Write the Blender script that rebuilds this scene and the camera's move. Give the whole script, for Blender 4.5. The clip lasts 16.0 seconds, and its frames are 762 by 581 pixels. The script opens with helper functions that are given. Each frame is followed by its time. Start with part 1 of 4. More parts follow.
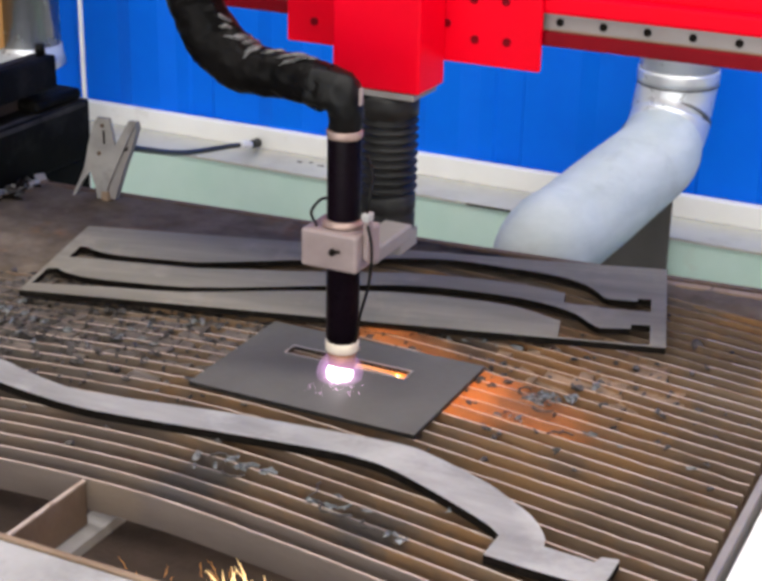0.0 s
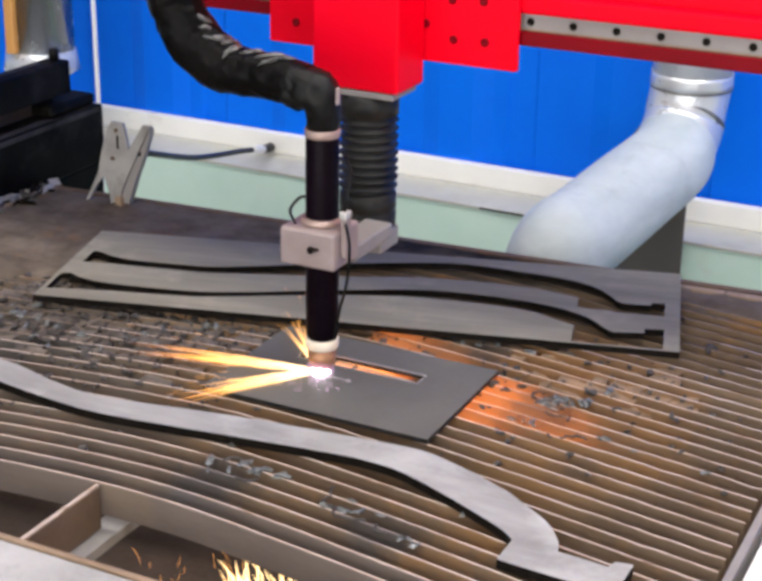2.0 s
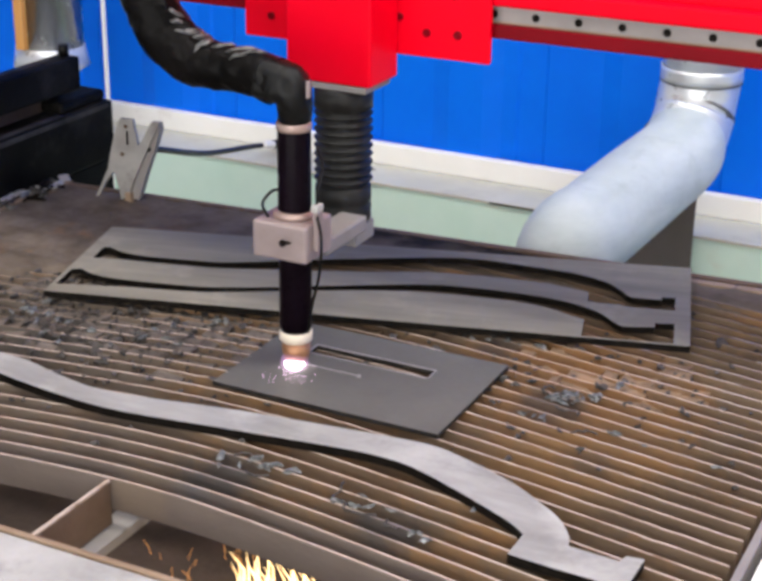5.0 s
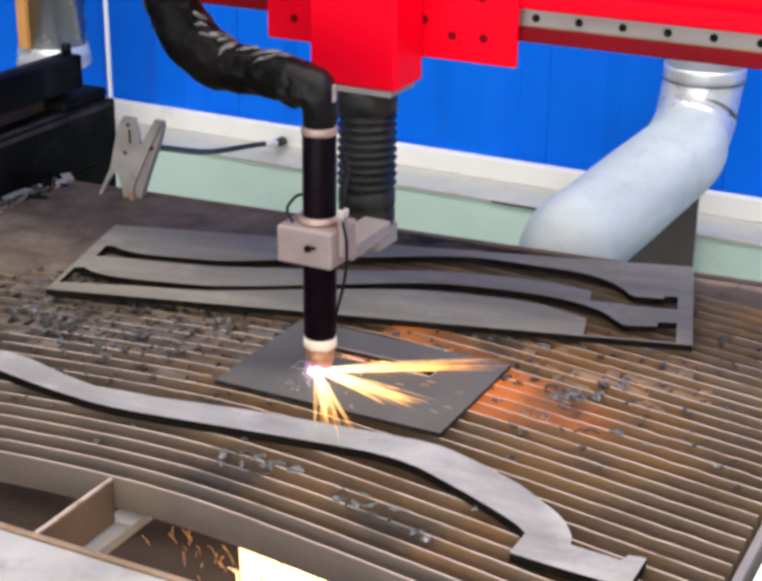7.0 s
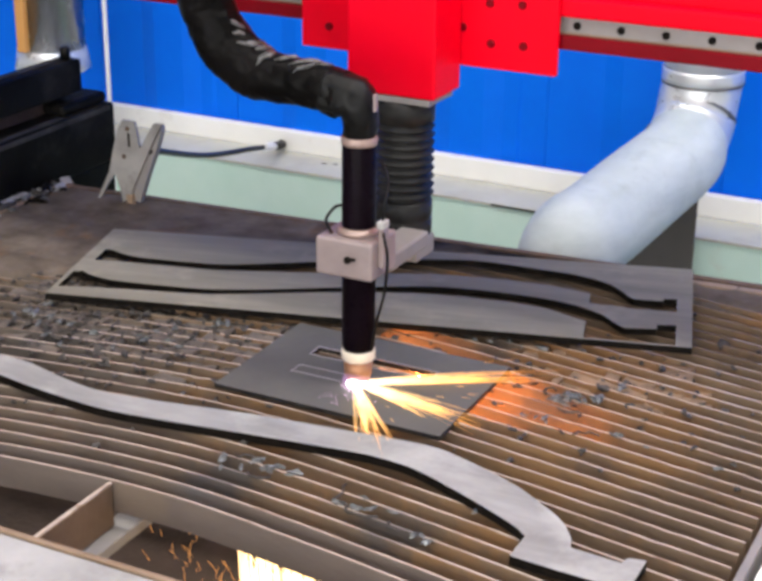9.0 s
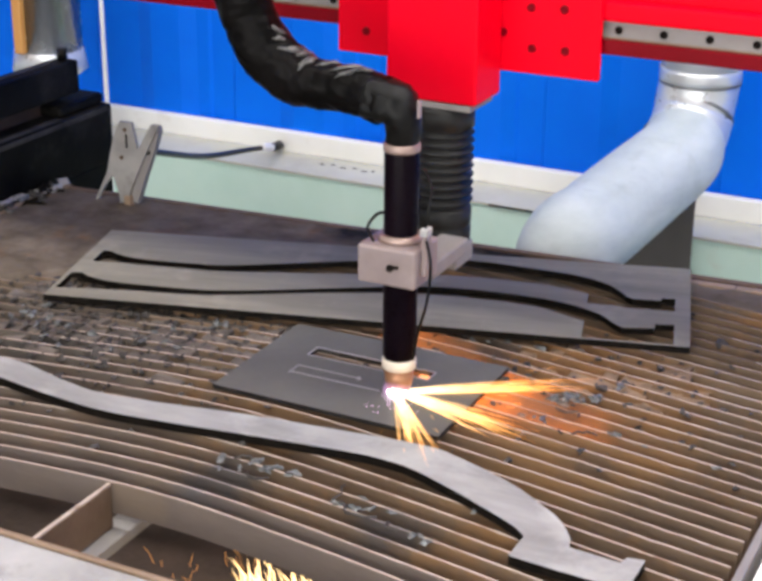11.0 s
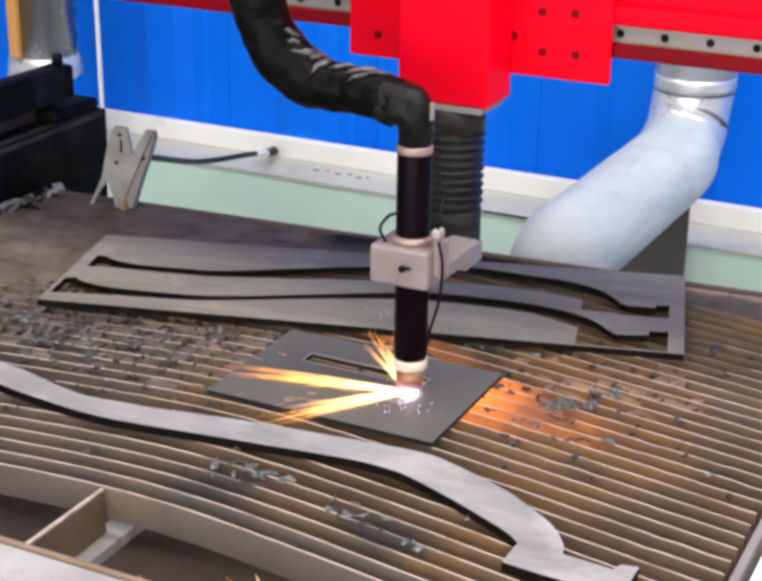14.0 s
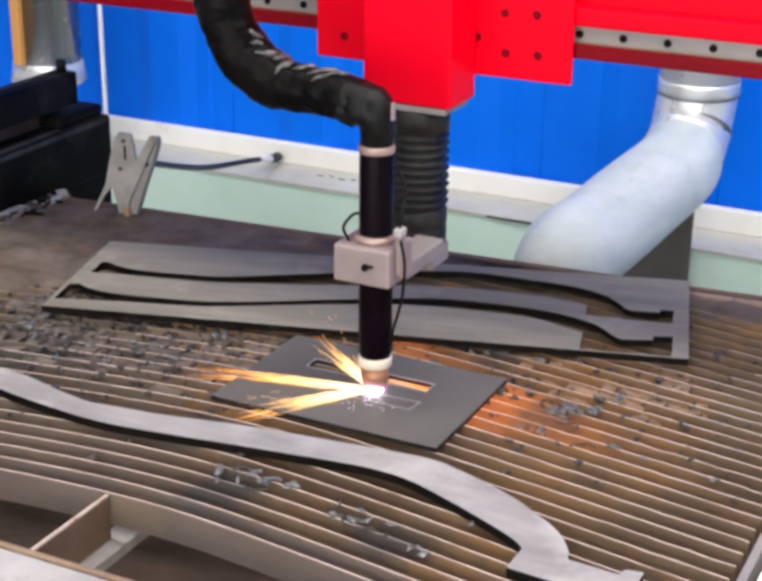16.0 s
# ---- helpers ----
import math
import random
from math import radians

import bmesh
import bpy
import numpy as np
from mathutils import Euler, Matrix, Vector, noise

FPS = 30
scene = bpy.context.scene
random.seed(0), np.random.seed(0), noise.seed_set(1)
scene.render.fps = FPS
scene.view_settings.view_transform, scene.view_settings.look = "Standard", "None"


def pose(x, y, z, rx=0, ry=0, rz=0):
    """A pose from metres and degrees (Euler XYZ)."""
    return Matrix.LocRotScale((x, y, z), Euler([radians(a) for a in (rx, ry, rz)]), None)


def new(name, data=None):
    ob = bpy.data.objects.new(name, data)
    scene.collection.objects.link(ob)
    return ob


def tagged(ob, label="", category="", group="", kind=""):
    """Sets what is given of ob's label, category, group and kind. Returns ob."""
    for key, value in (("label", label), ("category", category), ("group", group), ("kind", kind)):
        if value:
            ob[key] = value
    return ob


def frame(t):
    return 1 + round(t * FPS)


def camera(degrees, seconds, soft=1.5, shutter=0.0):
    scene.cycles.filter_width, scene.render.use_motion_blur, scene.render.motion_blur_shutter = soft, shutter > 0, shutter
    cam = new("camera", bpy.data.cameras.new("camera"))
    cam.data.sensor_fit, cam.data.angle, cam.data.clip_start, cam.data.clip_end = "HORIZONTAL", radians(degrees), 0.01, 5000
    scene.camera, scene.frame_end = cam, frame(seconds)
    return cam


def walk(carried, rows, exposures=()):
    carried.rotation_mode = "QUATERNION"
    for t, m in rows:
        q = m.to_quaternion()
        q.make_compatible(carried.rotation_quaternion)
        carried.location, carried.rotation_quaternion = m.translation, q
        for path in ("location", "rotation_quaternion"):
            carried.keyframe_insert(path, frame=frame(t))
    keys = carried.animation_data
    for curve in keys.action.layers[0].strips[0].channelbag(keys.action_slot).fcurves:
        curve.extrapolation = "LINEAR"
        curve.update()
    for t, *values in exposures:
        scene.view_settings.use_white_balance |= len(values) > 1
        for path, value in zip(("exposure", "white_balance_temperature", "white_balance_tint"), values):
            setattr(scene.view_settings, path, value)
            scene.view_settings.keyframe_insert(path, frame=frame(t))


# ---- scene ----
K = 1.3  # metres in one plan unit; the plan's origin is on the slat tops where the torch ends its first cut


def at(x, y, z):
    return Matrix.Translation((x * K, y * K, z * K))


def aim(yaw, pitch, roll):
    return at(0.765, -1.344, 0.712) @ pose(0, 0, 0, 0, 0, yaw) @ pose(0, 0, 0, 90 + pitch) @ pose(0, 0, 0, 0, 0, roll)


# ---- camera ----
cam = camera(28.0, 16.0, soft=3.8)
PATH = [
    (0, 25.482, -21.905, 1.276),
    (0.5, 25.561, -21.900, 1.242),
    (1, 25.629, -21.789, 1.196),
    (1.5, 26.072, -21.771, 1.033),
    (2, 26.019, -21.750, 1.035),
    (2.5, 26.095, -21.724, 1.024),
    (3, 26.217, -21.872, 0.844),
    (3.5, 26.483, -22.122, 0.835),
    (4, 26.440, -21.940, 0.700),
    (6.5, 26.383, -21.949, 0.759),
    (7, 26.516, -21.993, 0.721),
    (7.5, 26.429, -21.840, 0.698),
    (8, 26.367, -21.796, 0.666),
    (8.5, 26.462, -21.744, 0.654),
    (9, 26.487, -21.872, 0.618),
    (11.5, 26.391, -21.847, 0.454),
    (12, 26.195, -21.805, 0.569),
    (12.5, 26.082, -21.718, 0.458),
    (13, 26.231, -21.761, 0.609),
    (13.5, 26.255, -21.704, 0.578),
    (14, 26.185, -21.629, 0.749),
    (14.5, 26.119, -21.569, 0.676),
    (15, 26.217, -21.449, 0.688),
    (15.5, 26.280, -21.472, 0.588),
    (16, 26.348, -21.425, 0.547),
]
walk(cam, [(t, aim(yaw, pitch, roll)) for t, yaw, pitch, roll in PATH], [(0.0, -0.34), (0.4, -0.21), (0.6, -0.18), (9.0, -0.17), (11.5, -0.13), (12.0, -0.08), (12.5, -0.02), (13.0, -0.17), (13.5, -0.18), (14.0, -0.09), (16.0, -0.11)])

# ---- light ----
world = bpy.data.worlds.new("hall_air")
world.use_nodes = True
scene.world = world
world.node_tree.nodes["Background"].inputs[0].default_value = (0.75, 0.85, 1.0, 1)
world.node_tree.nodes["Background"].inputs[1].default_value = 0.10


def area_lamp(x, y, z, sx, sy, power, colour):
    lamp = bpy.data.lights.new("area_light", "AREA")
    lamp.shape, lamp.size, lamp.size_y, lamp.energy, lamp.color = "RECTANGLE", sx * K, sy * K, power, colour
    ob = new("area_light", lamp)
    ob.matrix_world = at(x, y, z)
    return ob


# Unseen overhead lamps, placed and powered to light wall and table.
area_lamp(-0.8, 0.0, 2.3, 1.6, 0.6, 50, (1.0, 0.95, 0.88))
area_lamp(1.5, 0.0, 2.3, 2.2, 0.7, 100, (1.0, 0.95, 0.88))
area_lamp(0.9, -1.3, 2.3, 2.6, 0.8, 70, (1.0, 0.95, 0.88))
# unseen area lamp added behind the camera to brighten upright faces; no door stands there
area_lamp(0.6, -3.9, 0.9, 4.5, 2.6, 265, (1.0, 0.97, 0.93)).matrix_world = at(0.6, -3.9, 0.9) @ pose(0, 0, 0, 90)
scene.view_settings.exposure = -0.2


# ---- materials ----
def ramp(nt, stops):
    node = nt.nodes.new("ShaderNodeValToRGB")
    el = node.color_ramp.elements
    while len(el) < len(stops):
        el.new(0.5)
    for e, (p, c) in zip(el, stops):
        e.position, e.color = p, (*c, 1) if len(c) == 3 else c
    return node


def noise_tex(nt, scale, detail=4, rough=0.6, stretch=None):
    co = nt.nodes.new("ShaderNodeTexCoord")
    mp = nt.nodes.new("ShaderNodeMapping")
    if stretch:
        mp.inputs["Scale"].default_value = stretch
    n = nt.nodes.new("ShaderNodeTexNoise")
    n.inputs["Scale"].default_value, n.inputs["Detail"].default_value, n.inputs["Roughness"].default_value = scale, detail, rough
    nt.links.new(co.outputs["Object"], mp.inputs[0])
    nt.links.new(mp.outputs[0], n.inputs["Vector"])
    return n


def spotted(nt, colour, spots):
    """Lays stains and painted shade of a given colour round places of the plan, broken up by noise: (x, y, radius,
    colour, most).
    """
    for x, y, radius, tint, most in spots:
        co = nt.nodes.new("ShaderNodeTexCoord")
        d = nt.nodes.new("ShaderNodeVectorMath")
        d.operation = "DISTANCE"
        d.inputs[1].default_value = (x * K, y * K, -0.01)
        nt.links.new(co.outputs["Object"], d.inputs[0])
        near = nt.nodes.new("ShaderNodeMapRange")
        near.inputs[1].default_value, near.inputs[2].default_value, near.inputs[3].default_value, near.inputs[4].default_value = 0.0, radius * K, 0.75, -0.25
        nt.links.new(d.outputs["Value"], near.inputs[0])
        n = noise_tex(nt, 16, 5, 0.65)
        add = nt.nodes.new("ShaderNodeMath")
        add.operation = "ADD"
        nt.links.new(near.outputs[0], add.inputs[0])
        nt.links.new(n.outputs["Fac"], add.inputs[1])
        fac = nt.nodes.new("ShaderNodeMapRange")
        fac.inputs[1].default_value, fac.inputs[2].default_value, fac.inputs[4].default_value = 0.55, 0.95, most
        nt.links.new(add.outputs[0], fac.inputs[0])
        mix = nt.nodes.new("ShaderNodeMix")
        mix.data_type = "RGBA"
        nt.links.new(fac.outputs[0], mix.inputs[0])
        nt.links.new(colour, mix.inputs[6])
        mix.inputs[7].default_value = (*tint, 1)
        colour = mix.outputs[2]
    return colour


def surface(name, dark, light, rough=0.5, metal=0.0, scale=6, grain=120, bump=0.1, stain=None, stain_scale=3, stain_at=(0.5, 0.65), stretch=None, coat=0.0, spec=0.5, spots=()):
    """A painted, rusty or bare surface: two tones by broad noise, fine grain in relief and gloss, stains on top."""
    m = bpy.data.materials.new(name)
    m.use_nodes = True
    nt = m.node_tree
    b = nt.nodes["Principled BSDF"]
    broad = noise_tex(nt, scale, 5, 0.6, stretch)
    tone = ramp(nt, [(0.32, dark), (0.68, light)])
    nt.links.new(broad.outputs["Fac"], tone.inputs[0])
    colour = tone.outputs[0]
    if stain:
        sn = noise_tex(nt, stain_scale, 6, 0.7)
        sr = ramp(nt, [(stain_at[0], (0, 0, 0)), (stain_at[1], (1, 1, 1))])
        mix = nt.nodes.new("ShaderNodeMix")
        mix.data_type = "RGBA"
        nt.links.new(sn.outputs["Fac"], sr.inputs[0])
        nt.links.new(sr.outputs[0], mix.inputs[0])
        nt.links.new(colour, mix.inputs[6])
        mix.inputs[7].default_value = (*stain, 1)
        colour = mix.outputs[2]
    colour = spotted(nt, colour, spots)
    nt.links.new(colour, b.inputs["Base Color"])
    fine = noise_tex(nt, grain, 3, 0.6, stretch)
    rr = nt.nodes.new("ShaderNodeMapRange")
    rr.inputs[3].default_value, rr.inputs[4].default_value = max(0.02, rough - 0.12), min(1, rough + 0.12)
    nt.links.new(fine.outputs["Fac"], rr.inputs[0])
    nt.links.new(rr.outputs[0], b.inputs["Roughness"])
    b.inputs["Metallic"].default_value = metal
    b.inputs["Specular IOR Level"].default_value = spec
    b.inputs["Coat Weight"].default_value = coat
    if bump:
        bp = nt.nodes.new("ShaderNodeBump")
        bp.inputs["Strength"].default_value, bp.inputs["Distance"].default_value = bump, 0.004
        nt.links.new(fine.outputs["Fac"], bp.inputs["Height"])
        nt.links.new(bp.outputs[0], b.inputs["Normal"])
    return m


def hot(name, stops, strength, density=1.0, scale=40, stretch=(1, 4, 4)):
    """Glowing gas or sparks: colour and density run along the thing's own x axis, in metres."""
    m = bpy.data.materials.new(name)
    m.use_nodes = True
    nt = m.node_tree
    nt.nodes.remove(nt.nodes["Principled BSDF"])
    out = nt.nodes["Material Output"]
    co = nt.nodes.new("ShaderNodeTexCoord")
    sep = nt.nodes.new("ShaderNodeSeparateXYZ")
    nt.links.new(co.outputs["Object"], sep.inputs[0])
    mr = nt.nodes.new("ShaderNodeMapRange")
    mr.inputs[2].default_value = 0.30
    nt.links.new(sep.outputs[0], mr.inputs[0])
    cr = ramp(nt, [(p, c) for p, c, a in stops])
    ar = ramp(nt, [(p, (a * density,) * 3) for p, c, a in stops])
    nt.links.new(mr.outputs[0], cr.inputs[0])
    nt.links.new(mr.outputs[0], ar.inputs[0])
    n = noise_tex(nt, scale, 3, 0.6, stretch)
    nr = ramp(nt, [(0.35, (0.25,) * 3), (0.6, (1,) * 3)])
    nt.links.new(n.outputs["Fac"], nr.inputs[0])
    mul = nt.nodes.new("ShaderNodeMath")
    mul.operation = "MULTIPLY"
    nt.links.new(ar.outputs[0], mul.inputs[0])
    nt.links.new(nr.outputs[0], mul.inputs[1])
    em = nt.nodes.new("ShaderNodeEmission")
    em.inputs[1].default_value = strength
    nt.links.new(cr.outputs[0], em.inputs[0])
    tr = nt.nodes.new("ShaderNodeBsdfTransparent")
    mx = nt.nodes.new("ShaderNodeMixShader")
    nt.links.new(mul.outputs[0], mx.inputs[0])
    nt.links.new(tr.outputs[0], mx.inputs[1])
    nt.links.new(em.outputs[0], mx.inputs[2])
    nt.links.new(mx.outputs[0], out.inputs[0])
    return m


def glow(name, colour, strength, alpha):
    m = bpy.data.materials.new(name)
    m.use_nodes = True
    nt = m.node_tree
    nt.nodes.remove(nt.nodes["Principled BSDF"])
    em = nt.nodes.new("ShaderNodeEmission")
    em.inputs[0].default_value, em.inputs[1].default_value = (*colour, 1), strength
    tr = nt.nodes.new("ShaderNodeBsdfTransparent")
    mx = nt.nodes.new("ShaderNodeMixShader")
    mx.inputs[0].default_value = alpha
    nt.links.new(tr.outputs[0], mx.inputs[1])
    nt.links.new(em.outputs[0], mx.inputs[2])
    nt.links.new(mx.outputs[0], nt.nodes["Material Output"].inputs[0])
    return m


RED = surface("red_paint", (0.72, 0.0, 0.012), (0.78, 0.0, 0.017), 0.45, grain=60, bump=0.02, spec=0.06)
# Same red, darkened: shade on the lower lip and bolts is put into the colour.
SHADED_RED = surface("red_paint_shaded", (0.14, 0.0, 0.004), (0.19, 0.0, 0.006), 0.4, grain=60, bump=0.02, spec=0.1)
BLUE = surface("blue_sheet_paint", (0.0, 0.137, 0.80), (0.0, 0.17, 0.88), 0.5, scale=2, grain=40, bump=0.015, spec=0.12)
WHITE = surface("white_trim_paint", (0.85, 0.85, 0.81), (0.92, 0.92, 0.89), 0.5, grain=50, bump=0.03, stain=(0.62, 0.58, 0.52), stain_scale=5, stain_at=(0.6, 0.8))
CREAM = surface("pale_grey_paint", (0.52, 0.515, 0.43), (0.60, 0.595, 0.51), 0.6, grain=50, bump=0.03, stain=(0.40, 0.38, 0.32), stain_scale=4, stain_at=(0.55, 0.8), spec=0.2)
MINT = surface("mint_paint", (0.58, 0.80, 0.69), (0.66, 0.86, 0.76), 0.5, grain=50, bump=0.03, stain=(0.6, 0.66, 0.56), stain_scale=4, stain_at=(0.6, 0.85))
ZINC = surface("galvanised_sheet", (0.44, 0.50, 0.505), (0.57, 0.625, 0.625), 0.5, 0.0, scale=9, grain=30, bump=0.10, spec=0.3, stretch=(1, 1, 2.5), stain=(0.40, 0.45, 0.45), stain_scale=16, stain_at=(0.55, 0.75))
CHROME = surface("polished_duct_sheet", (0.42, 0.43, 0.44), (0.55, 0.56, 0.57), 0.24, 0.9, scale=5, grain=20, bump=0.0)
SHINY = surface("bright_galvanised_sheet", (0.60, 0.63, 0.65), (0.74, 0.77, 0.79), 0.3, 0.5, scale=5, grain=20, bump=0.0)
STEEL = surface("mill_scale_steel", (0.175, 0.162, 0.134), (0.252, 0.233, 0.192), 0.6, 0.0, scale=5, grain=90, bump=0.08, spec=0.03, stain=(0.30, 0.275, 0.228), stain_scale=6, stain_at=(0.52, 0.7), stretch=(0.7, 5, 1))
BRIGHT = surface("pale_steel", (0.31, 0.305, 0.295), (0.45, 0.44, 0.425), 0.5, 0.0, scale=9, grain=80, bump=0.06, spec=0.3, stain=(0.24, 0.23, 0.22), stain_scale=13, stain_at=(0.5, 0.75))
STRIP = surface("strip_steel", (0.215, 0.213, 0.208), (0.34, 0.336, 0.328), 0.45, 0.0, scale=6, grain=80, bump=0.08, spec=0.3, stain=(0.43, 0.428, 0.42), stain_scale=5, stain_at=(0.5, 0.7), stretch=(1, 4, 1))
PLATE = surface("dark_sheet_steel", (0.090, 0.086, 0.080), (0.118, 0.113, 0.105), 0.55, 0.0, scale=6, grain=110, bump=0.03, spec=0.1)
# Near black: shadow along the sheets' cut sides is put into this colour.
EDGE = surface("near_black_and_edge_shade", (0.004, 0.0035, 0.003), (0.013, 0.010, 0.008), 0.6, 0.0, scale=60, grain=200, bump=0.2, spec=0.06)
SOOT = (0.075, 0.078, 0.085)
# Black shade behind the offcut sheet, put into the colour of slats and crust.
BACK_SHADE = tuple((x, y, r, (0.014, 0.012, 0.011), 0.97) for x, y, r in ((-0.14, 0.43, 0.10), (-0.04, 0.44, 0.11), (0.06, 0.45, 0.10), (0.15, 0.46, 0.07)))
DUST = ((-0.34, -0.03, 0.34, (0.175, 0.148, 0.125), 0.75), (-0.15, -0.22, 0.25, (0.185, 0.155, 0.135), 0.6))
SPOTS = DUST + BACK_SHADE + ((0.27, 0.10, 0.26, (0.36, 0.18, 0.075), 0.55), (-0.05, 0.13, 0.12, (0.30, 0.16, 0.07), 0.5), (0.33, -0.10, 0.16, (0.33, 0.20, 0.10), 0.6), (0.05, -0.25, 0.085, SOOT, 0.8), (-0.30, -0.05, 0.13, SOOT, 0.55), (0.235, -0.265, 0.075, SOOT, 0.7), (0.28, 0.045, 0.07, SOOT, 0.6), (0.17, 0.165, 0.05, SOOT, 0.6), (0.36, -0.06, 0.06, SOOT, 0.5))
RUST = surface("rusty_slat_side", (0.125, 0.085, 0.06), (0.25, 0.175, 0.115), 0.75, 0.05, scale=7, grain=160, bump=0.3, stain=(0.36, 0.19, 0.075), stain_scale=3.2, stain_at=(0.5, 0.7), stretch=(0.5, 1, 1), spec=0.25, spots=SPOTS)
DUSTY = surface("dusty_slat_side", (0.15, 0.12, 0.105), (0.23, 0.185, 0.155), 0.75, 0.05, scale=7, grain=160, bump=0.25, stain=(0.30, 0.18, 0.09), stain_scale=4, stain_at=(0.55, 0.72), stretch=(0.5, 1, 1), spec=0.25, spots=((0.05, -0.25, 0.085, (0.15, 0.15, 0.16), 0.6), (0.0, -0.31, 0.06, (0.26, 0.19, 0.12), 0.35)))
TOPS = surface("worn_slat_edge", (0.40, 0.31, 0.245), (0.58, 0.48, 0.41), 0.5, 0.1, scale=12, grain=200, bump=0.2, stain=(0.24, 0.16, 0.105), stain_scale=14, stain_at=(0.55, 0.68), spec=0.3, spots=((0.05, -0.25, 0.07, SOOT, 0.7), (0.235, -0.265, 0.065, SOOT, 0.7), (0.27, 0.10, 0.20, (0.48, 0.30, 0.17), 0.5), (0.28, 0.045, 0.06, SOOT, 0.7)))
DULL = surface("rusted_slat_edge", (0.15, 0.11, 0.082), (0.29, 0.215, 0.16), 0.7, 0.05, scale=14, grain=200, bump=0.3, stain=(0.07, 0.05, 0.04), stain_scale=20, stain_at=(0.5, 0.62), spec=0.25, spots=((0.25, 0.16, 0.2, (0.36, 0.17, 0.06), 0.6),) + BACK_SHADE)
CRUST = surface("slag_crust", (0.08, 0.063, 0.048), (0.165, 0.132, 0.105), 0.85, 0.0, scale=16, grain=70, bump=0.6, stain=(0.20, 0.10, 0.045), stain_scale=5, stain_at=(0.56, 0.7), spec=0.1, spots=BACK_SHADE)
FRAME = surface("brown_frame_steel", (0.10, 0.065, 0.045), (0.17, 0.115, 0.08), 0.65, 0.15, scale=7, grain=120, bump=0.2, stain=(0.20, 0.09, 0.035), stain_scale=5, stain_at=(0.55, 0.75), spec=0.18)
TAN = surface("worn_frame_edge", (0.22, 0.15, 0.10), (0.36, 0.26, 0.18), 0.55, 0.2, scale=9, grain=150, bump=0.2, spec=0.18)
GREY_BAR = surface("grey_bar_steel", (0.24, 0.22, 0.215), (0.32, 0.30, 0.29), 0.55, 0.2, scale=9, grain=100, bump=0.1, spec=0.18)
TRAY = surface("sooty_tray", (0.04, 0.027, 0.02), (0.085, 0.056, 0.042), 0.85, 0.0, scale=10, grain=120, bump=0.4)
BLACK = surface("black_paint", (0.003, 0.003, 0.003), (0.008, 0.0075, 0.007), 0.4, scale=9, grain=90, bump=0.1, spec=0.04, stain=(0.03, 0.028, 0.026), stain_scale=6, stain_at=(0.55, 0.8))
RUBBER = surface("black_rubber", (0.003, 0.003, 0.003), (0.007, 0.007, 0.007), 0.4, scale=20, grain=120, bump=0.1, spec=0.16)
SLEEVE = surface("black_tape_sleeve", (0.002, 0.002, 0.002), (0.007, 0.006, 0.006), 0.33, scale=12, grain=20, bump=0.4, spec=0.045)
BARREL = surface("black_torch_barrel", (0.003, 0.0015, 0.003), (0.006, 0.003, 0.006), 0.3, scale=20, grain=150, bump=0.02, spec=0.05)
ALU = surface("aluminium_block", (0.25, 0.195, 0.19), (0.335, 0.27, 0.262), 0.45, 0.15, scale=14, grain=160, bump=0.05)
COPPER = surface("copper_nozzle", (0.36, 0.17, 0.09), (0.48, 0.25, 0.14), 0.4, 0.5, scale=30, grain=150, bump=0.05)
CERAMIC = surface("ivory_collar", (0.72, 0.62, 0.50), (0.80, 0.72, 0.60), 0.5, scale=30, grain=120, bump=0.05)
RING = surface("rosy_brass_ring", (0.30, 0.21, 0.185), (0.42, 0.31, 0.27), 0.4, 0.4, scale=30, grain=120, bump=0.05)
CONCRETE = surface("hall_floor_concrete", (0.22, 0.22, 0.21), (0.32, 0.32, 0.30), 0.7, scale=3, grain=60, bump=0.1)
PLASTER = surface("hall_wall_paint", (0.66, 0.67, 0.68), (0.74, 0.75, 0.75), 0.7, scale=2, grain=50, bump=0.05)
SHARD = surface("slag_shard_grey", (0.04, 0.044, 0.047), (0.27, 0.28, 0.28), 0.45, 0.4, scale=60, grain=200, bump=0.3)
GRIT = surface("burnt_grit", (0.02, 0.018, 0.017), (0.07, 0.06, 0.055), 0.7, scale=60, grain=200, bump=0.2)
BEAD = surface("kerf_dross", (0.24, 0.22, 0.23), (0.42, 0.39, 0.40), 0.5, 0.2, scale=60, grain=200, bump=0.2)
ORANGE = surface("orange_reflection", (0.62, 0.30, 0.08), (0.72, 0.38, 0.12), 0.5, grain=60, bump=0.03)
FLAME = hot("spark_jet_fire", [(0.0, (1.0, 0.80, 0.55), 1.0), (0.25, (1.0, 0.60, 0.24), 0.8), (0.6, (1.0, 0.42, 0.10), 0.62), (1.0, (0.95, 0.26, 0.04), 0.0)], 4.5, 0.24)
CHANNEL = glow("channel_fire", (1.0, 0.45, 0.15), 200.0, 1.0)
UNDER = hot("under_firelight", [(0.0, (1.0, 0.42, 0.22), 1.0), (0.2, (1.0, 0.28, 0.06), 0.8), (0.42, (0.8, 0.15, 0.02), 0.0), (1.0, (0.6, 0.1, 0.0), 0.0)], 2.0, 1.0)
SPARK = glow("spark_glow", (1.0, 0.42, 0.12), 1.6, 1.0)
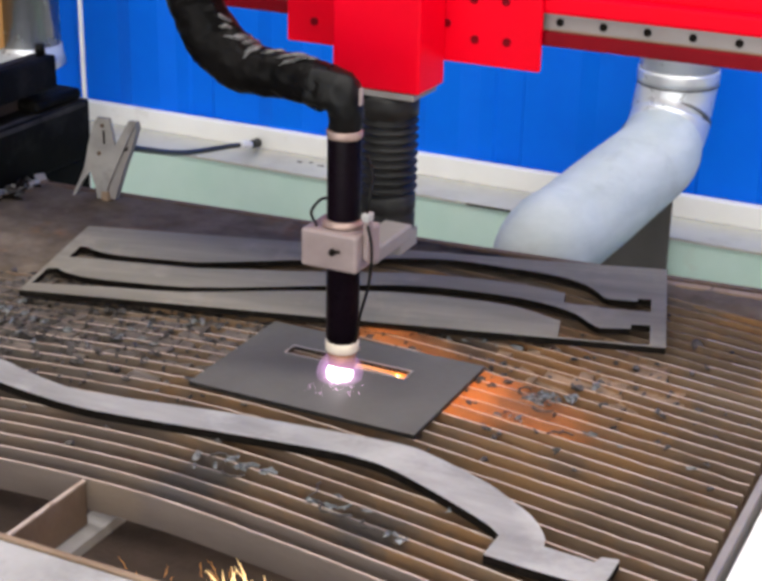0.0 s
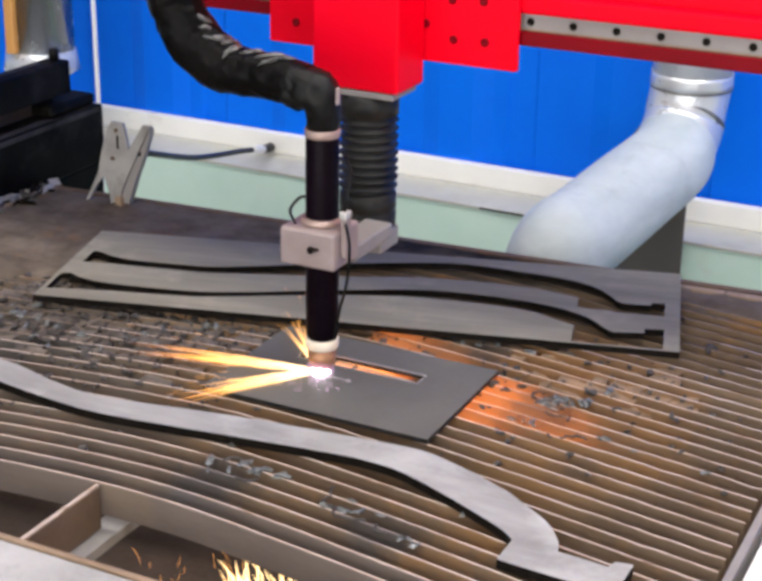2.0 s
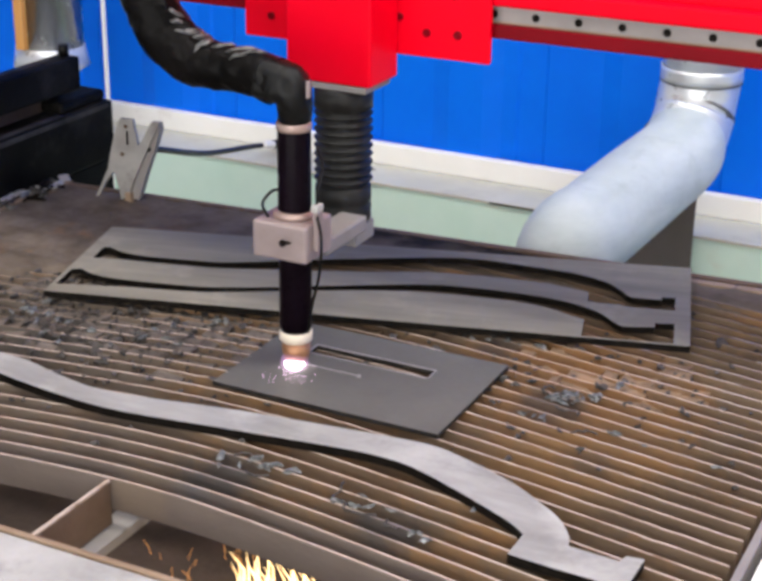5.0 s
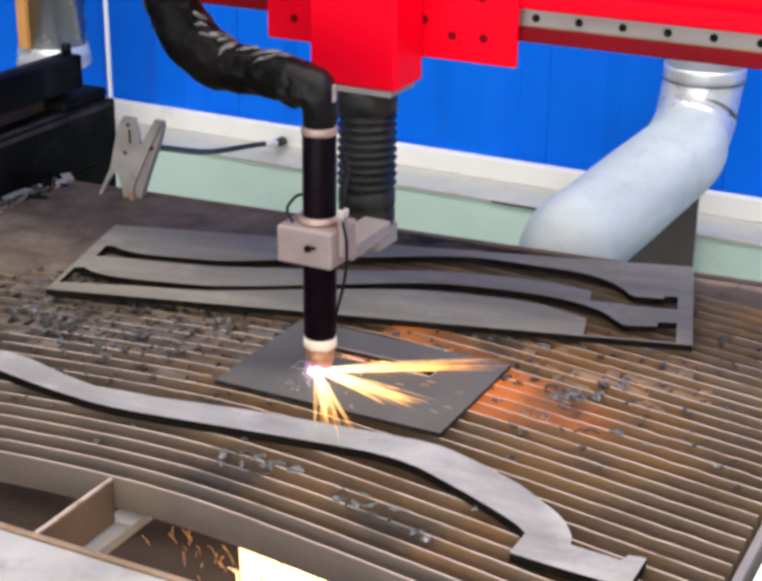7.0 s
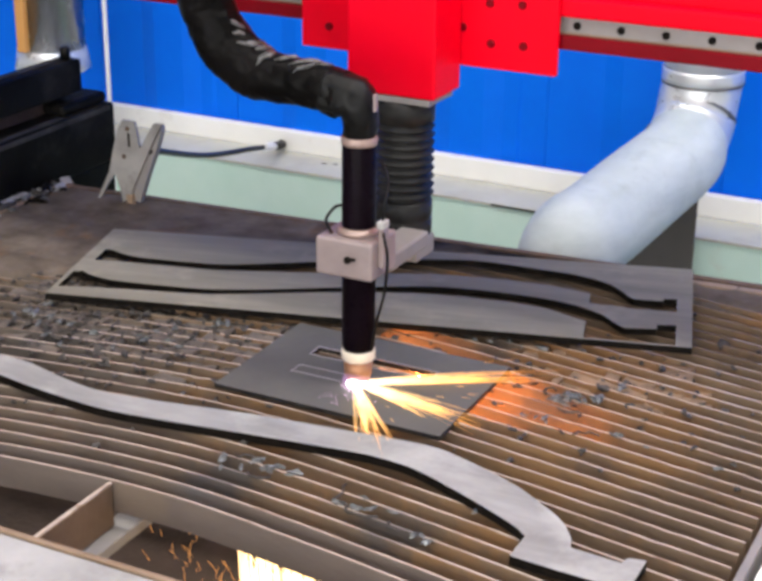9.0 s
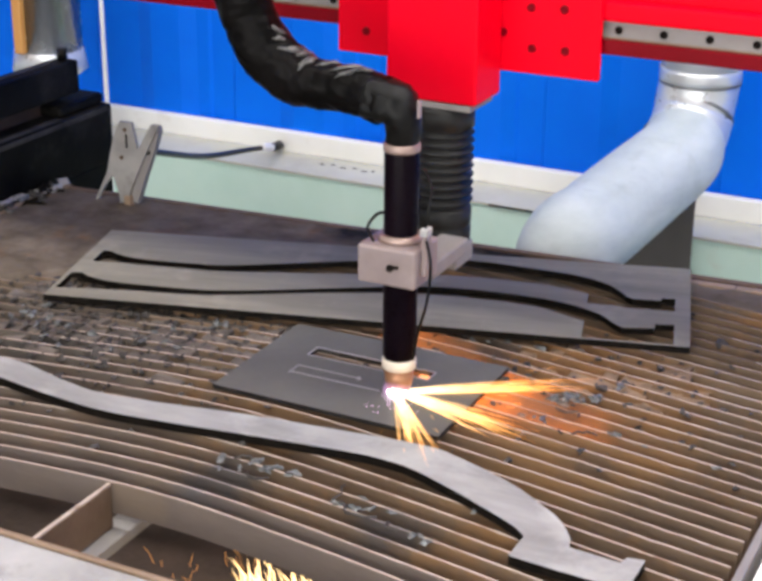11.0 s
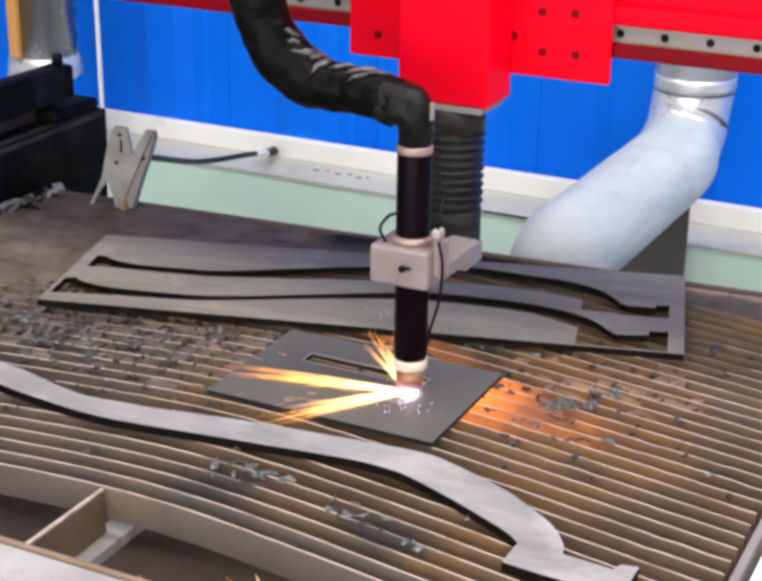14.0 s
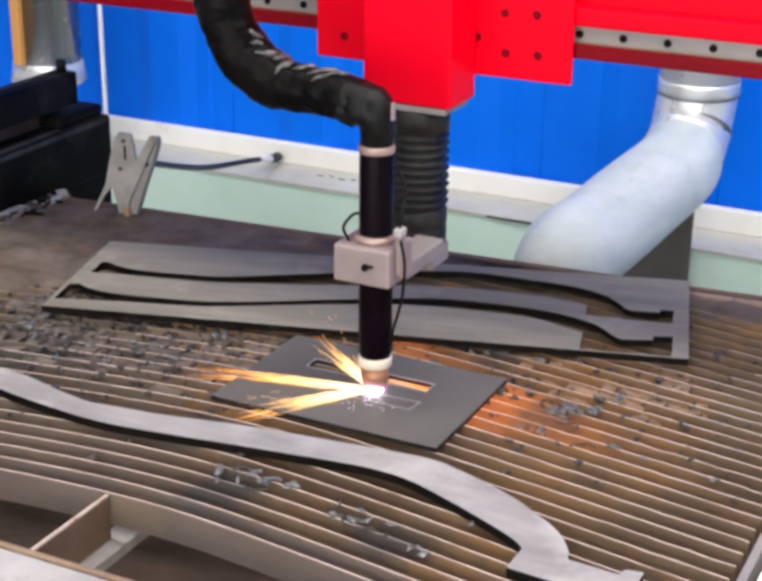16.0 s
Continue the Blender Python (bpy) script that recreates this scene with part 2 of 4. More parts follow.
RUST_CAKE = surface("brown_rust_cake", (0.12, 0.08, 0.052), (0.27, 0.185, 0.125), 0.85, 0.0, scale=22, grain=150, bump=0.5, stain=(0.34, 0.20, 0.11), stain_scale=11, stain_at=(0.55, 0.72), spec=0.12)
GREY_CAKE = surface("grey_slag_cake", (0.05, 0.043, 0.038), (0.18, 0.15, 0.13), 0.8, 0.0, scale=26, grain=150, bump=0.5, spec=0.15)
PLATE_EDGE = surface("plate_cut_edge", (0.018, 0.016, 0.015), (0.04, 0.036, 0.033), 0.6, 0.0, scale=60, grain=200, bump=0.2, spec=0.1)
CLAMP = surface("worn_clamp_steel", (0.29, 0.28, 0.265), (0.43, 0.415, 0.395), 0.45, 0.2, scale=16, grain=120, bump=0.1, stain=(0.2, 0.18, 0.165), stain_scale=18, stain_at=(0.55, 0.75))
SEAM = surface("dark_duct_seam", (0.10, 0.105, 0.105), (0.2, 0.205, 0.205), 0.5, 0.3, scale=20, grain=90, bump=0.05)
STREAM = glow("channel_stream_fire", (1.0, 0.38, 0.11), 25.0, 1.0)
FOLD = surface("tape_fold_glint", (0.008, 0.008, 0.008), (0.14, 0.137, 0.134), 0.25, 0.0, scale=50, grain=120, bump=0.3, spec=0.5)
LIT_DUSTY_BLACK = surface("lit_dust_on_black_paint", (0.004, 0.004, 0.004), (0.07, 0.066, 0.064), 0.6, scale=9, grain=120, bump=0.1, spec=0.1)
BELLOWS = surface("grey_black_bellows", (0.008, 0.008, 0.008), (0.022, 0.0215, 0.021), 0.45, scale=20, grain=120, bump=0.1, spec=0.25)
POOL = glow("white_hot_spray", (1.0, 0.66, 0.30), 6.0, 0.35)
CORE = glow("arc_core", (1.0, 0.88, 1.0), 30.0, 1.0)
HALO = glow("arc_halo_violet", (1.0, 0.55, 1.0), 1.5, 0.13)
SPATTER = glow("violet_spatter", (1.0, 0.6, 0.95), 3.0, 1.0)


# ---- mesh helpers (plan units) ----
def box(bm, x0, x1, y0, y1, z0, z1, bevel=0.0, mat=0):
    vs = [bm.verts.new((x, y, z)) for z in (z0, z1) for y in (y0, y1) for x in (x0, x1)]
    fs = [bm.faces.new([vs[i] for i in f]) for f in ((0, 2, 3, 1), (4, 5, 7, 6), (0, 1, 5, 4), (2, 6, 7, 3), (0, 4, 6, 2), (1, 3, 7, 5))]
    for f in fs:
        f.material_index = mat
    if bevel:
        es = list({e for f in fs for e in f.edges})
        bmesh.ops.bevel(bm, geom=es, offset=bevel, segments=2, affect="EDGES", profile=0.5)
    return bm


def lathe(bm, profile, x=0, y=0, n=32, caps=True):
    """A turned shape about the vertical through x, y; profile of (radius, height) from low to high."""
    rings = []
    for r, z in profile:
        rings.append([bm.verts.new((x + r * math.cos(2 * math.pi * i / n), y + r * math.sin(2 * math.pi * i / n), z)) for i in range(n)])
    for a, b in zip(rings, rings[1:]):
        for i in range(n):
            bm.faces.new((a[i], a[(i + 1) % n], b[(i + 1) % n], b[i])).smooth = True
    if caps:
        bm.faces.new(rings[0][::-1])
        bm.faces.new(rings[-1])
    return bm


def spline(points, n):
    """Points along a smooth curve through the given ones."""
    p = [Vector(q) for q in points]
    p = [2 * p[0] - p[1]] + p + [2 * p[-1] - p[-2]]
    out = []
    for k in range(1, len(p) - 2):
        a, b, c, d = p[k - 1 : k + 3]
        for i in range(n):
            t = i / n
            out.append(0.5 * (2 * b + (c - a) * t + (2 * a - 5 * b + 4 * c - d) * t * t + (3 * b - a - 3 * c + d) * t ** 3))
    return out + [p[-2]]


def tube(bm, line, radius, n=10, rough=0.0, freq=60, caps=True):
    """A tube along a line; radius a number or a function of 0..1; rough: wrinkles."""
    rings, side = [], None
    for i, p in enumerate(line):
        d = (line[min(i + 1, len(line) - 1)] - line[max(i - 1, 0)]).normalized()
        if side is None:
            side = d.orthogonal().normalized()
        side = (side - d * side.dot(d)).normalized()
        up = d.cross(side)
        r = radius(i / (len(line) - 1)) if callable(radius) else radius
        ring = []
        for j in range(n):
            a = 2 * math.pi * j / n
            o = side * math.cos(a) + up * math.sin(a)
            w = 1 + rough * (noise.noise((p + o * r) * freq) + 0.55 * noise.noise((p + o * r) * freq * 2.9) + 0.25 * noise.noise((p + o * r) * freq * 7)) if rough else 1
            ring.append(bm.verts.new(p + o * r * w))
        rings.append(ring)
    for a, b in zip(rings, rings[1:]):
        for i in range(n):
            bm.faces.new((a[i], a[(i + 1) % n], b[(i + 1) % n], b[i])).smooth = True
    if caps:
        bm.faces.new(rings[0][::-1])
        bm.faces.new(rings[-1])
    return bm


def between(knots, x):
    """Smooth value at x through knots (x, value)."""
    for (xa, a), (xb, b) in zip(knots, knots[1:]):
        if x <= xb:
            t = max(0.0, (x - xa) / (xb - xa))
            return a + (b - a) * t
    return knots[-1][1]


def soft_curve(knots, n=6):
    pts = spline([(x, v, 0) for x, v in knots], n)
    return [(p.x, p.y) for p in pts]


def bands(bm, columns, z0, z1):
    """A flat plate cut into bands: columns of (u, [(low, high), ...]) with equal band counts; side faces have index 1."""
    made = {}

    def vert(x, y, z):
        key = (round(x, 5), round(y, 5), z)
        if key not in made:
            made[key] = bm.verts.new((x, y, z))
        return made[key]

    def face(points, index):
        vs = list(dict.fromkeys(vert(*p) for p in points))
        if len(vs) > 2 and not bm.faces.get(vs):
            bm.faces.new(vs).material_index = index

    for k, ((ua, a), (ub, b)) in enumerate(zip(columns, columns[1:])):
        if ub - ua < 1e-6:
            continue
        first = k == 0 or columns[k - 1][0] > ua - 1e-6
        last = k == len(columns) - 2 or columns[k + 2][0] < ub + 1e-6
        for i, ((la, ha), (lb, hb)) in enumerate(zip(a, b)):
            if ha - la < 1e-5 and hb - lb < 1e-5:
                continue
            q = [(ua, la), (ub, lb), (ub, hb), (ua, ha)]
            face([(x, y, z1) for x, y in q], 0)
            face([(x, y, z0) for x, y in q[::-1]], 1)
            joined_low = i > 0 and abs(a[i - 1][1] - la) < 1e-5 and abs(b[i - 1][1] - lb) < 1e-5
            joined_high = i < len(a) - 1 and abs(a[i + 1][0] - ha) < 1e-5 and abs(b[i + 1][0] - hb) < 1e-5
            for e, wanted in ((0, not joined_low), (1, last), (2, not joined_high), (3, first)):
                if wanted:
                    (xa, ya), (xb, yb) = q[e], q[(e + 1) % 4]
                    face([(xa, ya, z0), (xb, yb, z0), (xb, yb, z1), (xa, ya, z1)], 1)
    return bm


def finish(name, bm, materials, smooth_angle=None):
    bmesh.ops.scale(bm, vec=(K, K, K), verts=bm.verts)
    bmesh.ops.recalc_face_normals(bm, faces=bm.faces)
    me = bpy.data.meshes.new(name)
    bm.to_mesh(me)
    bm.free()
    for m in materials if isinstance(materials, (list, tuple)) else [materials]:
        me.materials.append(m)
    return me


def part(name, bm, materials, parent=None, label=""):
    ob = new(name, finish(name, bm, materials))
    ob.parent = parent
    return tagged(ob, label)


def thing(name, label, category, group="", kind="", place=None):
    ob = new(name)
    ob.empty_display_size = 0.05
    if place:
        ob.matrix_basis = place
    return tagged(ob, label, category, group, kind)


def solid(name, bm, materials, label, category="", group="", kind=""):
    return tagged(part(name, bm, materials), label, category, group, kind)


B = bmesh.new

# ---- hall ----
solid("floor", box(B(), -4, 4, -4, 1.3, -0.66, -0.62), CONCRETE, "grey concrete workshop floor under the cutting table", "floor", kind="structure")
solid("ceiling", box(B(), -4, 4, -4, 1.3, 2.4, 2.45), PLASTER, "pale ceiling of the workshop hall", "ceiling", kind="structure")
solid("wall_south", box(B(), -4, 4, -4.05, -4, -0.62, 2.4), PLASTER, "pale workshop wall facing the cutting table", "wall", kind="structure")
solid("wall_east", box(B(), 4, 4.05, -4, 1.3, -0.62, 2.4), PLASTER, "pale side wall of the workshop", "wall", kind="structure")
solid("wall_west", box(B(), -4.05, -4, -4, 1.3, -0.62, 2.4), PLASTER, "pale far side wall of the workshop", "wall", kind="structure")


def corrugated(x0, x1, y, z0, z1):
    bm = B()
    prof, x, k = [], x0, 0
    while x < x1:
        for dx, dy in ((0.0, 0.0), (0.10, 0.0), (0.135, -0.010), (0.20, -0.010), (0.235, 0.0), (0.262, 0.0), (0.268, 0.004), (0.314, 0.004)):
            prof.append((x + dx, y + dy))
        x += 0.32
    front = [(bm.verts.new((px, py, z0)), bm.verts.new((px, py, z1))) for px, py in prof]
    back = [(bm.verts.new((px, y + 0.04, z0)), bm.verts.new((px, y + 0.04, z1))) for px, py in prof]
    for (a, b), (c, d), (e, f), (g, h) in zip(front, front[1:], back, back[1:]):
        bm.faces.new((a, c, d, b))
        bm.faces.new((g, e, f, h))
        bm.faces.new((b, d, h, f))
        bm.faces.new((a, e, g, c))
    return bm


solid("wall_north", corrugated(-3.98, 3.98, 1.125, -0.62, 2.4), BLUE, "bright blue profiled sheet-metal wall behind the table", "wall", kind="structure")
solid("trim_upstand", box(B(), -3.98, 3.98, 1.100, 1.118, -0.1345, -0.094, 0.003), WHITE, "white painted trim along the foot of the blue wall", "trim", kind="structure")
solid("trim_ledge", box(B(), -3.98, 3.98, 0.997, 1.1005, -0.1385, -0.134), CREAM, "pale grey ledge along the wall", "ledge", kind="structure")
solid("wall_base", box(B(), -3.98, 3.98, 1.0, 1.098, -0.62, -0.1388), MINT, "mint green painted base of the wall", "wall base", kind="structure")
bm = B()
for i, (dx, dy, w) in enumerate(((0, 0, 0.010), (0.022, 0.006, 0.008), (0.045, -0.002, 0.012), (0.068, 0.005, 0.009), (0.09, -0.004, 0.012), (0.108, 0.004, 0.006))):
    box(bm, -0.56 + dx, -0.56 + dx + w, 1.058 + dy, 1.063 + dy, -0.1338, -0.1334)
solid("marking", bm, EDGE, "row of small dark unreadable marks on the ledge", "marking", kind="structure")
solid("ledge_crack", box(B(), -0.19, -0.108, 0.9955, 0.9968, -0.1385, -0.1355), EDGE, "thin dark crack along the front of the ledge", "crack", kind="structure")
solid("wall_strip", box(B(), -0.962, -0.9555, 0.948, 0.956, -0.62, 2.39, 0.002), WHITE, "thin white upright strip before the blue wall", "strip", kind="structure")


# ---- cutting table ----
def bow(x):
    return -0.17 * (math.sqrt(x * x + 0.0225) - 0.15)


def back_line(x):
    """The table's back edge, a little askew to the slats."""
    return 0.465 + 0.082 * x


def skewed(x0, x1, d0, d1, z0, z1):
    """A bar along the back edge, from d0 to d1 behind its line."""
    bm = B()
    box(bm, x0, x1, d0, d1, z0, z1, 0.001)
    for v in bm.verts:
        v.co.y += back_line(v.co.x)
    return bm


def dull(p):
    """Where the slat edges are crusted with rust and slag: the back and the far left."""
    crust = noise.noise((p.x * 14, p.y * 14, 1.7)) * 0.10
    return p.y + max(0.0, -p.x - 0.02) * 0.75 + crust > 0.15 + max(0.0, p.x) * 0.25


table = thing("cutting_table", "brown steel cutting table with bowed slats and open front bay", "cutting table")
part("tray", box(B(), -0.66, 0.55, -0.43, 0.47, -0.15, -0.135), TRAY, table, "sooty black tray floor")
bm = box(B(), -0.66, -0.636, -0.43, 0.424, -0.16, -0.004)
part("side_rail", bm, FRAME, table)
part("side_rail_edge", box(B(), -0.640, -0.628, -0.43, 0.410, -0.0035, 0.004, 0.001), TAN, table, "worn tan edge of the side rail")
part("back_rail", skewed(-0.635, 0.95, -0.012, 0.0, -0.16, -0.002), FRAME, table)
part("back_lip", skewed(-0.634, 0.95, -0.026, -0.0125, -0.05, -0.012), CRUST, table)
part("back_edge", skewed(0.29, 0.95, -0.040, -0.0265, -0.05, 0.001), TAN, table, "orange-brown worn edge")
part("side_rail", box(B(), 0.5375, 0.5455, -0.50, 0.4745, -0.16, 0.002, 0.001), GREY_BAR, table)
part("side_cover", box(B(), 0.553, 0.80, -0.60, 0.40, -0.03, 0.001, 0.002), WHITE, table, "cream painted side cover")
part("front_edge", box(B(), -0.66, 0.536, -0.4340, -0.428, -0.05, 0.002, 0.001), TAN, table, "worn brown inner edge of the front rail")
part("front_rail", box(B(), -0.66, 0.536, -0.62, -0.4345, -0.16, 0.0, 0.003), BRIGHT, table, "pale grey front rail")
part("bay_wall", box(B(), -0.66, 0.536, -0.4275, -0.420, -0.15, -0.052), TRAY, table)
bm = box(B(), -0.0355, -0.0325, -0.4275, -0.3125, -0.048, -0.003)
part("cross_plate", bm, FRAME, table)
part("cross_plate_edge", box(B(), -0.0358, -0.0322, -0.4275, -0.3125, -0.0029, -0.0005), TOPS, table)
part("cross_bar", box(B(), -0.046, -0.017, -0.4195, -0.25, -0.062, -0.05, 0.001), GREY_BAR, table, "flat grey cross bar in the open bay")
for x, y in ((-0.62, -0.5), (0.5, -0.5), (-0.62, 0.45), (0.5, 0.45)):
    part("leg", box(B(), x - 0.03, x + 0.03, y - 0.03, y + 0.03, -0.62, -0.161), FRAME, table)
bm, grid = B(), []
for i in range(121):
    x = -0.632 + 1.166 * i / 120
    grid.append([])
    for j in range(46):
        y = -0.10 + (back_line(x) - 0.028 + 0.10) * j / 45
        crust = y + max(0.0, -x - 0.12) * 0.85 - max(0.0, x) * 0.12 - 0.30
        h = -0.030 + (0.0295 if x < 0.0 else 0.0265) * min(1.0, max(0.0, crust * 9 + 0.4)) + 0.003 * noise.noise((x * 40, y * 40, 2.0)) + 0.0015 * noise.noise((x * 110, y * 110, 5.0))
        grid[-1].append(bm.verts.new((x, y, min(0.004 if crust > 0.06 else 0.0006, h + (0.003 if crust > 0.06 else 0.0)))))
for a, b in zip(grid, grid[1:]):
    for j in range(45):
        bm.faces.new((a[j], b[j], b[j + 1], a[j + 1])).smooth = True
part("slag_bed", bm, CRUST, table, "brown crust of slag and rust between the slats")
for k in range(33):
    y0 = -0.308 + 0.0235 * k
    if y0 > 0.452:
        break
    bm, rows, seed = B(), [], k * 7.3
    n = 110
    for i in range(n + 1):
        x = -0.626 + (0.531 + 0.626) * i / n
        y = y0 + bow(x) + 0.0006 * noise.noise((x * 9, seed, 0))
        wear = 0.0022 * max(0.0, noise.noise((x * 38, seed, 3)) - 0.12) + 0.0008 * noise.noise((x * 90, seed, 7))
        top = -0.0002 - max(0, wear) * (0.9 if k > 7 else 0.45)
        rows.append([bm.verts.new(v) for v in ((x, y - 0.0013, -0.034), (x, y - 0.0013, top), (x, y + 0.0013, top), (x, y + 0.0013, -0.034))])
    for a, b in zip(rows, rows[1:]):
        for i in range(4):
            f = bm.faces.new((a[i], b[i], b[(i + 1) % 4], a[(i + 1) % 4]))
            f.material_index = 0 if i != 1 else (2 if dull(a[1].co) else 1)
    bm.faces.new(rows[0])
    bm.faces.new(rows[-1][::-1])
    part("slat", bm, [DUSTY if k < 2 else RUST, TOPS, DULL], table)

# ---- sheets on the slats ----
# the plate being cut: one slot is through, the second is cut while the torch runs
cols = []
for u in (-0.058, -0.004):
    cols.append((u, [(-0.092, 0.0235), (0.0235, 0.096)]))
for u in (-0.004, 0.143):
    cols.append((u, [(-0.092, 0.0235), (0.0445, 0.096)]))
for u in (0.143, 0.2085):
    cols.append((u, [(-0.092, 0.0235), (0.0235, 0.096)]))
plate = solid("steel_plate", bands(B(), cols, 0.0005, 0.0055), [PLATE, PLATE_EDGE], "dark grey square steel plate with a slot cut through it", "steel plate")

# the curved strip cut from the big sheet
top = soft_curve([(-0.335, -0.148), (-0.267, -0.149), (-0.205, -0.164), (-0.15, -0.1725), (-0.094, -0.166), (0.012, -0.146), (0.118, -0.132), (0.209, -0.123), (0.252, -0.1316), (0.312, -0.1545), (0.344, -0.1736), (0.376, -0.1962), (0.3965, -0.2232), (0.401, -0.2375)])
low = soft_curve([(-0.335, -0.178), (-0.264, -0.191), (-0.192, -0.2015), (-0.126, -0.206), (-0.069, -0.2012), (0.037, -0.1853), (0.139, -0.1708), (0.178, -0.168), (0.219, -0.1731), (0.2805, -0.1968), (0.340, -0.2246), (0.3585, -0.2385)])
xs = [-0.335 + 0.006 * i for i in range(123)]
cols = [(x, [(between(low, x), between(top, x))]) for x in xs if x < 0.358]
cols += [(0.3585, [(-0.2385, between(top, 0.3585))]), (0.3585, [(-0.2748, between(top, 0.3585))])]
cols += [(x, [(-0.2748 - 0.07 * (x - 0.3585), between(top, x))]) for x in xs if 0.3586 < x < 0.4005]
cols += [(0.401, [(-0.2778, -0.2375)]), (0.448, [(-0.2795, -0.241)]), (0.4511, [(-0.2795, -0.2306)]), (0.4653, [(-0.2795, -0.2275)]), (0.4668, [(-0.2795, -0.229)])]
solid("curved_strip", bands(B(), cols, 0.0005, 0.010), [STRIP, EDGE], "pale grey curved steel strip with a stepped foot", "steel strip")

# the big offcut sheet with two curved cut-outs, lying askew
TURN, OX, OY = math.radians(15.7), -0.366, 0.012


def uv(x, y):
    dx, dy = x - OX, y - OY
    return (dx * math.cos(TURN) + dy * math.sin(TURN), dy * math.cos(TURN) - dx * math.sin(TURN))


h1_hi = soft_curve([(0.018, 0.160), (0.0275, 0.160), (0.045, 0.149), (0.081, 0.140), (0.146, 0.139), (0.2, 0.144)] + [uv(*p) for p in ((-0.09, 0.285), (0.035, 0.356), (0.13, 0.371), (0.19, 0.374), (0.23, 0.364), (0.256, 0.345), (0.272, 0.332))])
h1_lo = soft_curve([(0.018, 0.121), (0.061, 0.1215), (0.153, 0.1195), (0.2025, 0.122)] + [uv(*p) for p in ((-0.06, 0.25), (0.029, 0.294), (0.148, 0.324), (0.222, 0.323))])
h2_hi = soft_curve([(0.018, 0.080), (0.035, 0.067), (0.0785, 0.056), (0.174, 0.0535), (0.221, 0.060)] + [uv(*p) for p in ((-0.128, 0.153), (-0.04, 0.208), (0.047, 0.256), (0.135, 0.277), (0.2, 0.281), (0.25, 0.269), (0.275, 0.25), (0.29, 0.24))])
h2_lo = soft_curve([(0.0, 0.025), (0.087, 0.033), (0.178, 0.037), (0.224, 0.046)] + [uv(*p) for p in ((-0.06, 0.178), (0.029, 0.223), (0.1, 0.243), (0.176, 0.254), (0.243, 0.239))])
WIDE, LONG = 0.238, 0.772
cols = []


def col(u, lo2, hi2, lo1, hi1):
    cols.append((u, [(0.0, max(0.0, lo2)), (hi2, lo1), (hi1, WIDE + 0.018 * u)]))


col(0.0, 0.025, 0.025, 0.12, 0.12)
col(0.006, 0.0255, 0.0255, 0.12, 0.12)
col(0.006, 0.0255, 0.076, 0.12, 0.12)
col(0.0175, 0.0265, 0.080, 0.121, 0.121)
col(0.0175, 0.0265, 0.080, 0.121, 0.160)
u = 0.024
while u < 0.649:
    a, b, c, d = between(h2_lo, u), between(h2_hi, u), between(h1_lo, u), between(h1_hi, u)
    b = max(b, a + 0.004)
    c = max(c, b + 0.012)
    col(u, a, b, c, max(d, c + 0.004))
    u += 0.008
col(0.6495, 0.054, between(h2_hi, 0.6495), 0.139, between(h1_hi, 0.6495))
col(0.6495, 0.004, between(h2_hi, 0.6495), 0.109, between(h1_hi, 0.6495))
for u in (0.658, 0.666, 0.674, 0.682, 0.690):
    col(u, 0.004, between(h2_hi, u), 0.108, between(h1_hi, u))
for u, b, d in ((0.695, 0.042, 0.140), (0.702, 0.043, 0.134), (0.731, 0.047, 0.134), (0.7315, 0.060, 0.134), (0.737, 0.060, 0.135), (0.7375, 0.060, 0.143), (0.7535, 0.062, 0.144)):
    col(u, 0.004, b, 0.104, d)
cols += [(0.7535, [(0.0, 0.05), (0.05, 0.1), (0.1, WIDE + 0.0136)]), (LONG, [(0.0, 0.05), (0.05, 0.1), (0.1, WIDE + 0.0139)])]
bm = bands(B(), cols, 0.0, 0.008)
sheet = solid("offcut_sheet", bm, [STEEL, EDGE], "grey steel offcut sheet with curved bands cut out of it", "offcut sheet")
sheet.matrix_basis = at(OX, OY, 0.0065) @ pose(0, 0, 0, 0, 0, 15.7)

# ---- loose bits on the slats ----
random.seed(11)


def shard(size):
    """One torn, jagged crumb of slag."""
    bm = B()
    bmesh.ops.create_icosphere(bm, subdivisions=2, radius=size * 0.5)
    shift = Vector((random.uniform(0, 50), random.uniform(0, 50), 0))
    turn = Matrix.Rotation(random.uniform(0, 6.28), 3, "Z")
    for v in bm.verts:
        w = 1 + 1.7 * noise.noise(v.co / size * 3.4 + shift)
        c = turn @ Vector((v.co.x * w * 1.5, v.co.y * w * 0.6, v.co.z * w * 0.55))
        v.co = (c.x, c.y, max(-0.0004, c.z + size * 0.16))
    return bm


def spread(x, y, n, r):
    return [(x + random.gauss(0, r), y + random.gauss(0, r * 0.6), random.uniform(0.004, 0.010)) for k in range(n)]


LITTER = spread(0.06, -0.228, 9, 0.02) + spread(0.095, -0.222, 3, 0.008) + spread(0.16, 0.17, 9, 0.018) + spread(0.285, 0.055, 12, 0.02) + spread(0.27, 0.005, 4, 0.012) + spread(0.31, 0.06, 3, 0.01) + spread(0.2, -0.245, 7, 0.012) + spread(0.267, -0.267, 3, 0.006) + spread(-0.14, 0.063, 4, 0.01) + spread(-0.3, -0.02, 14, 0.05) + spread(-0.2, 0.0, 5, 0.04) + spread(0.42, 0.0, 3, 0.03)
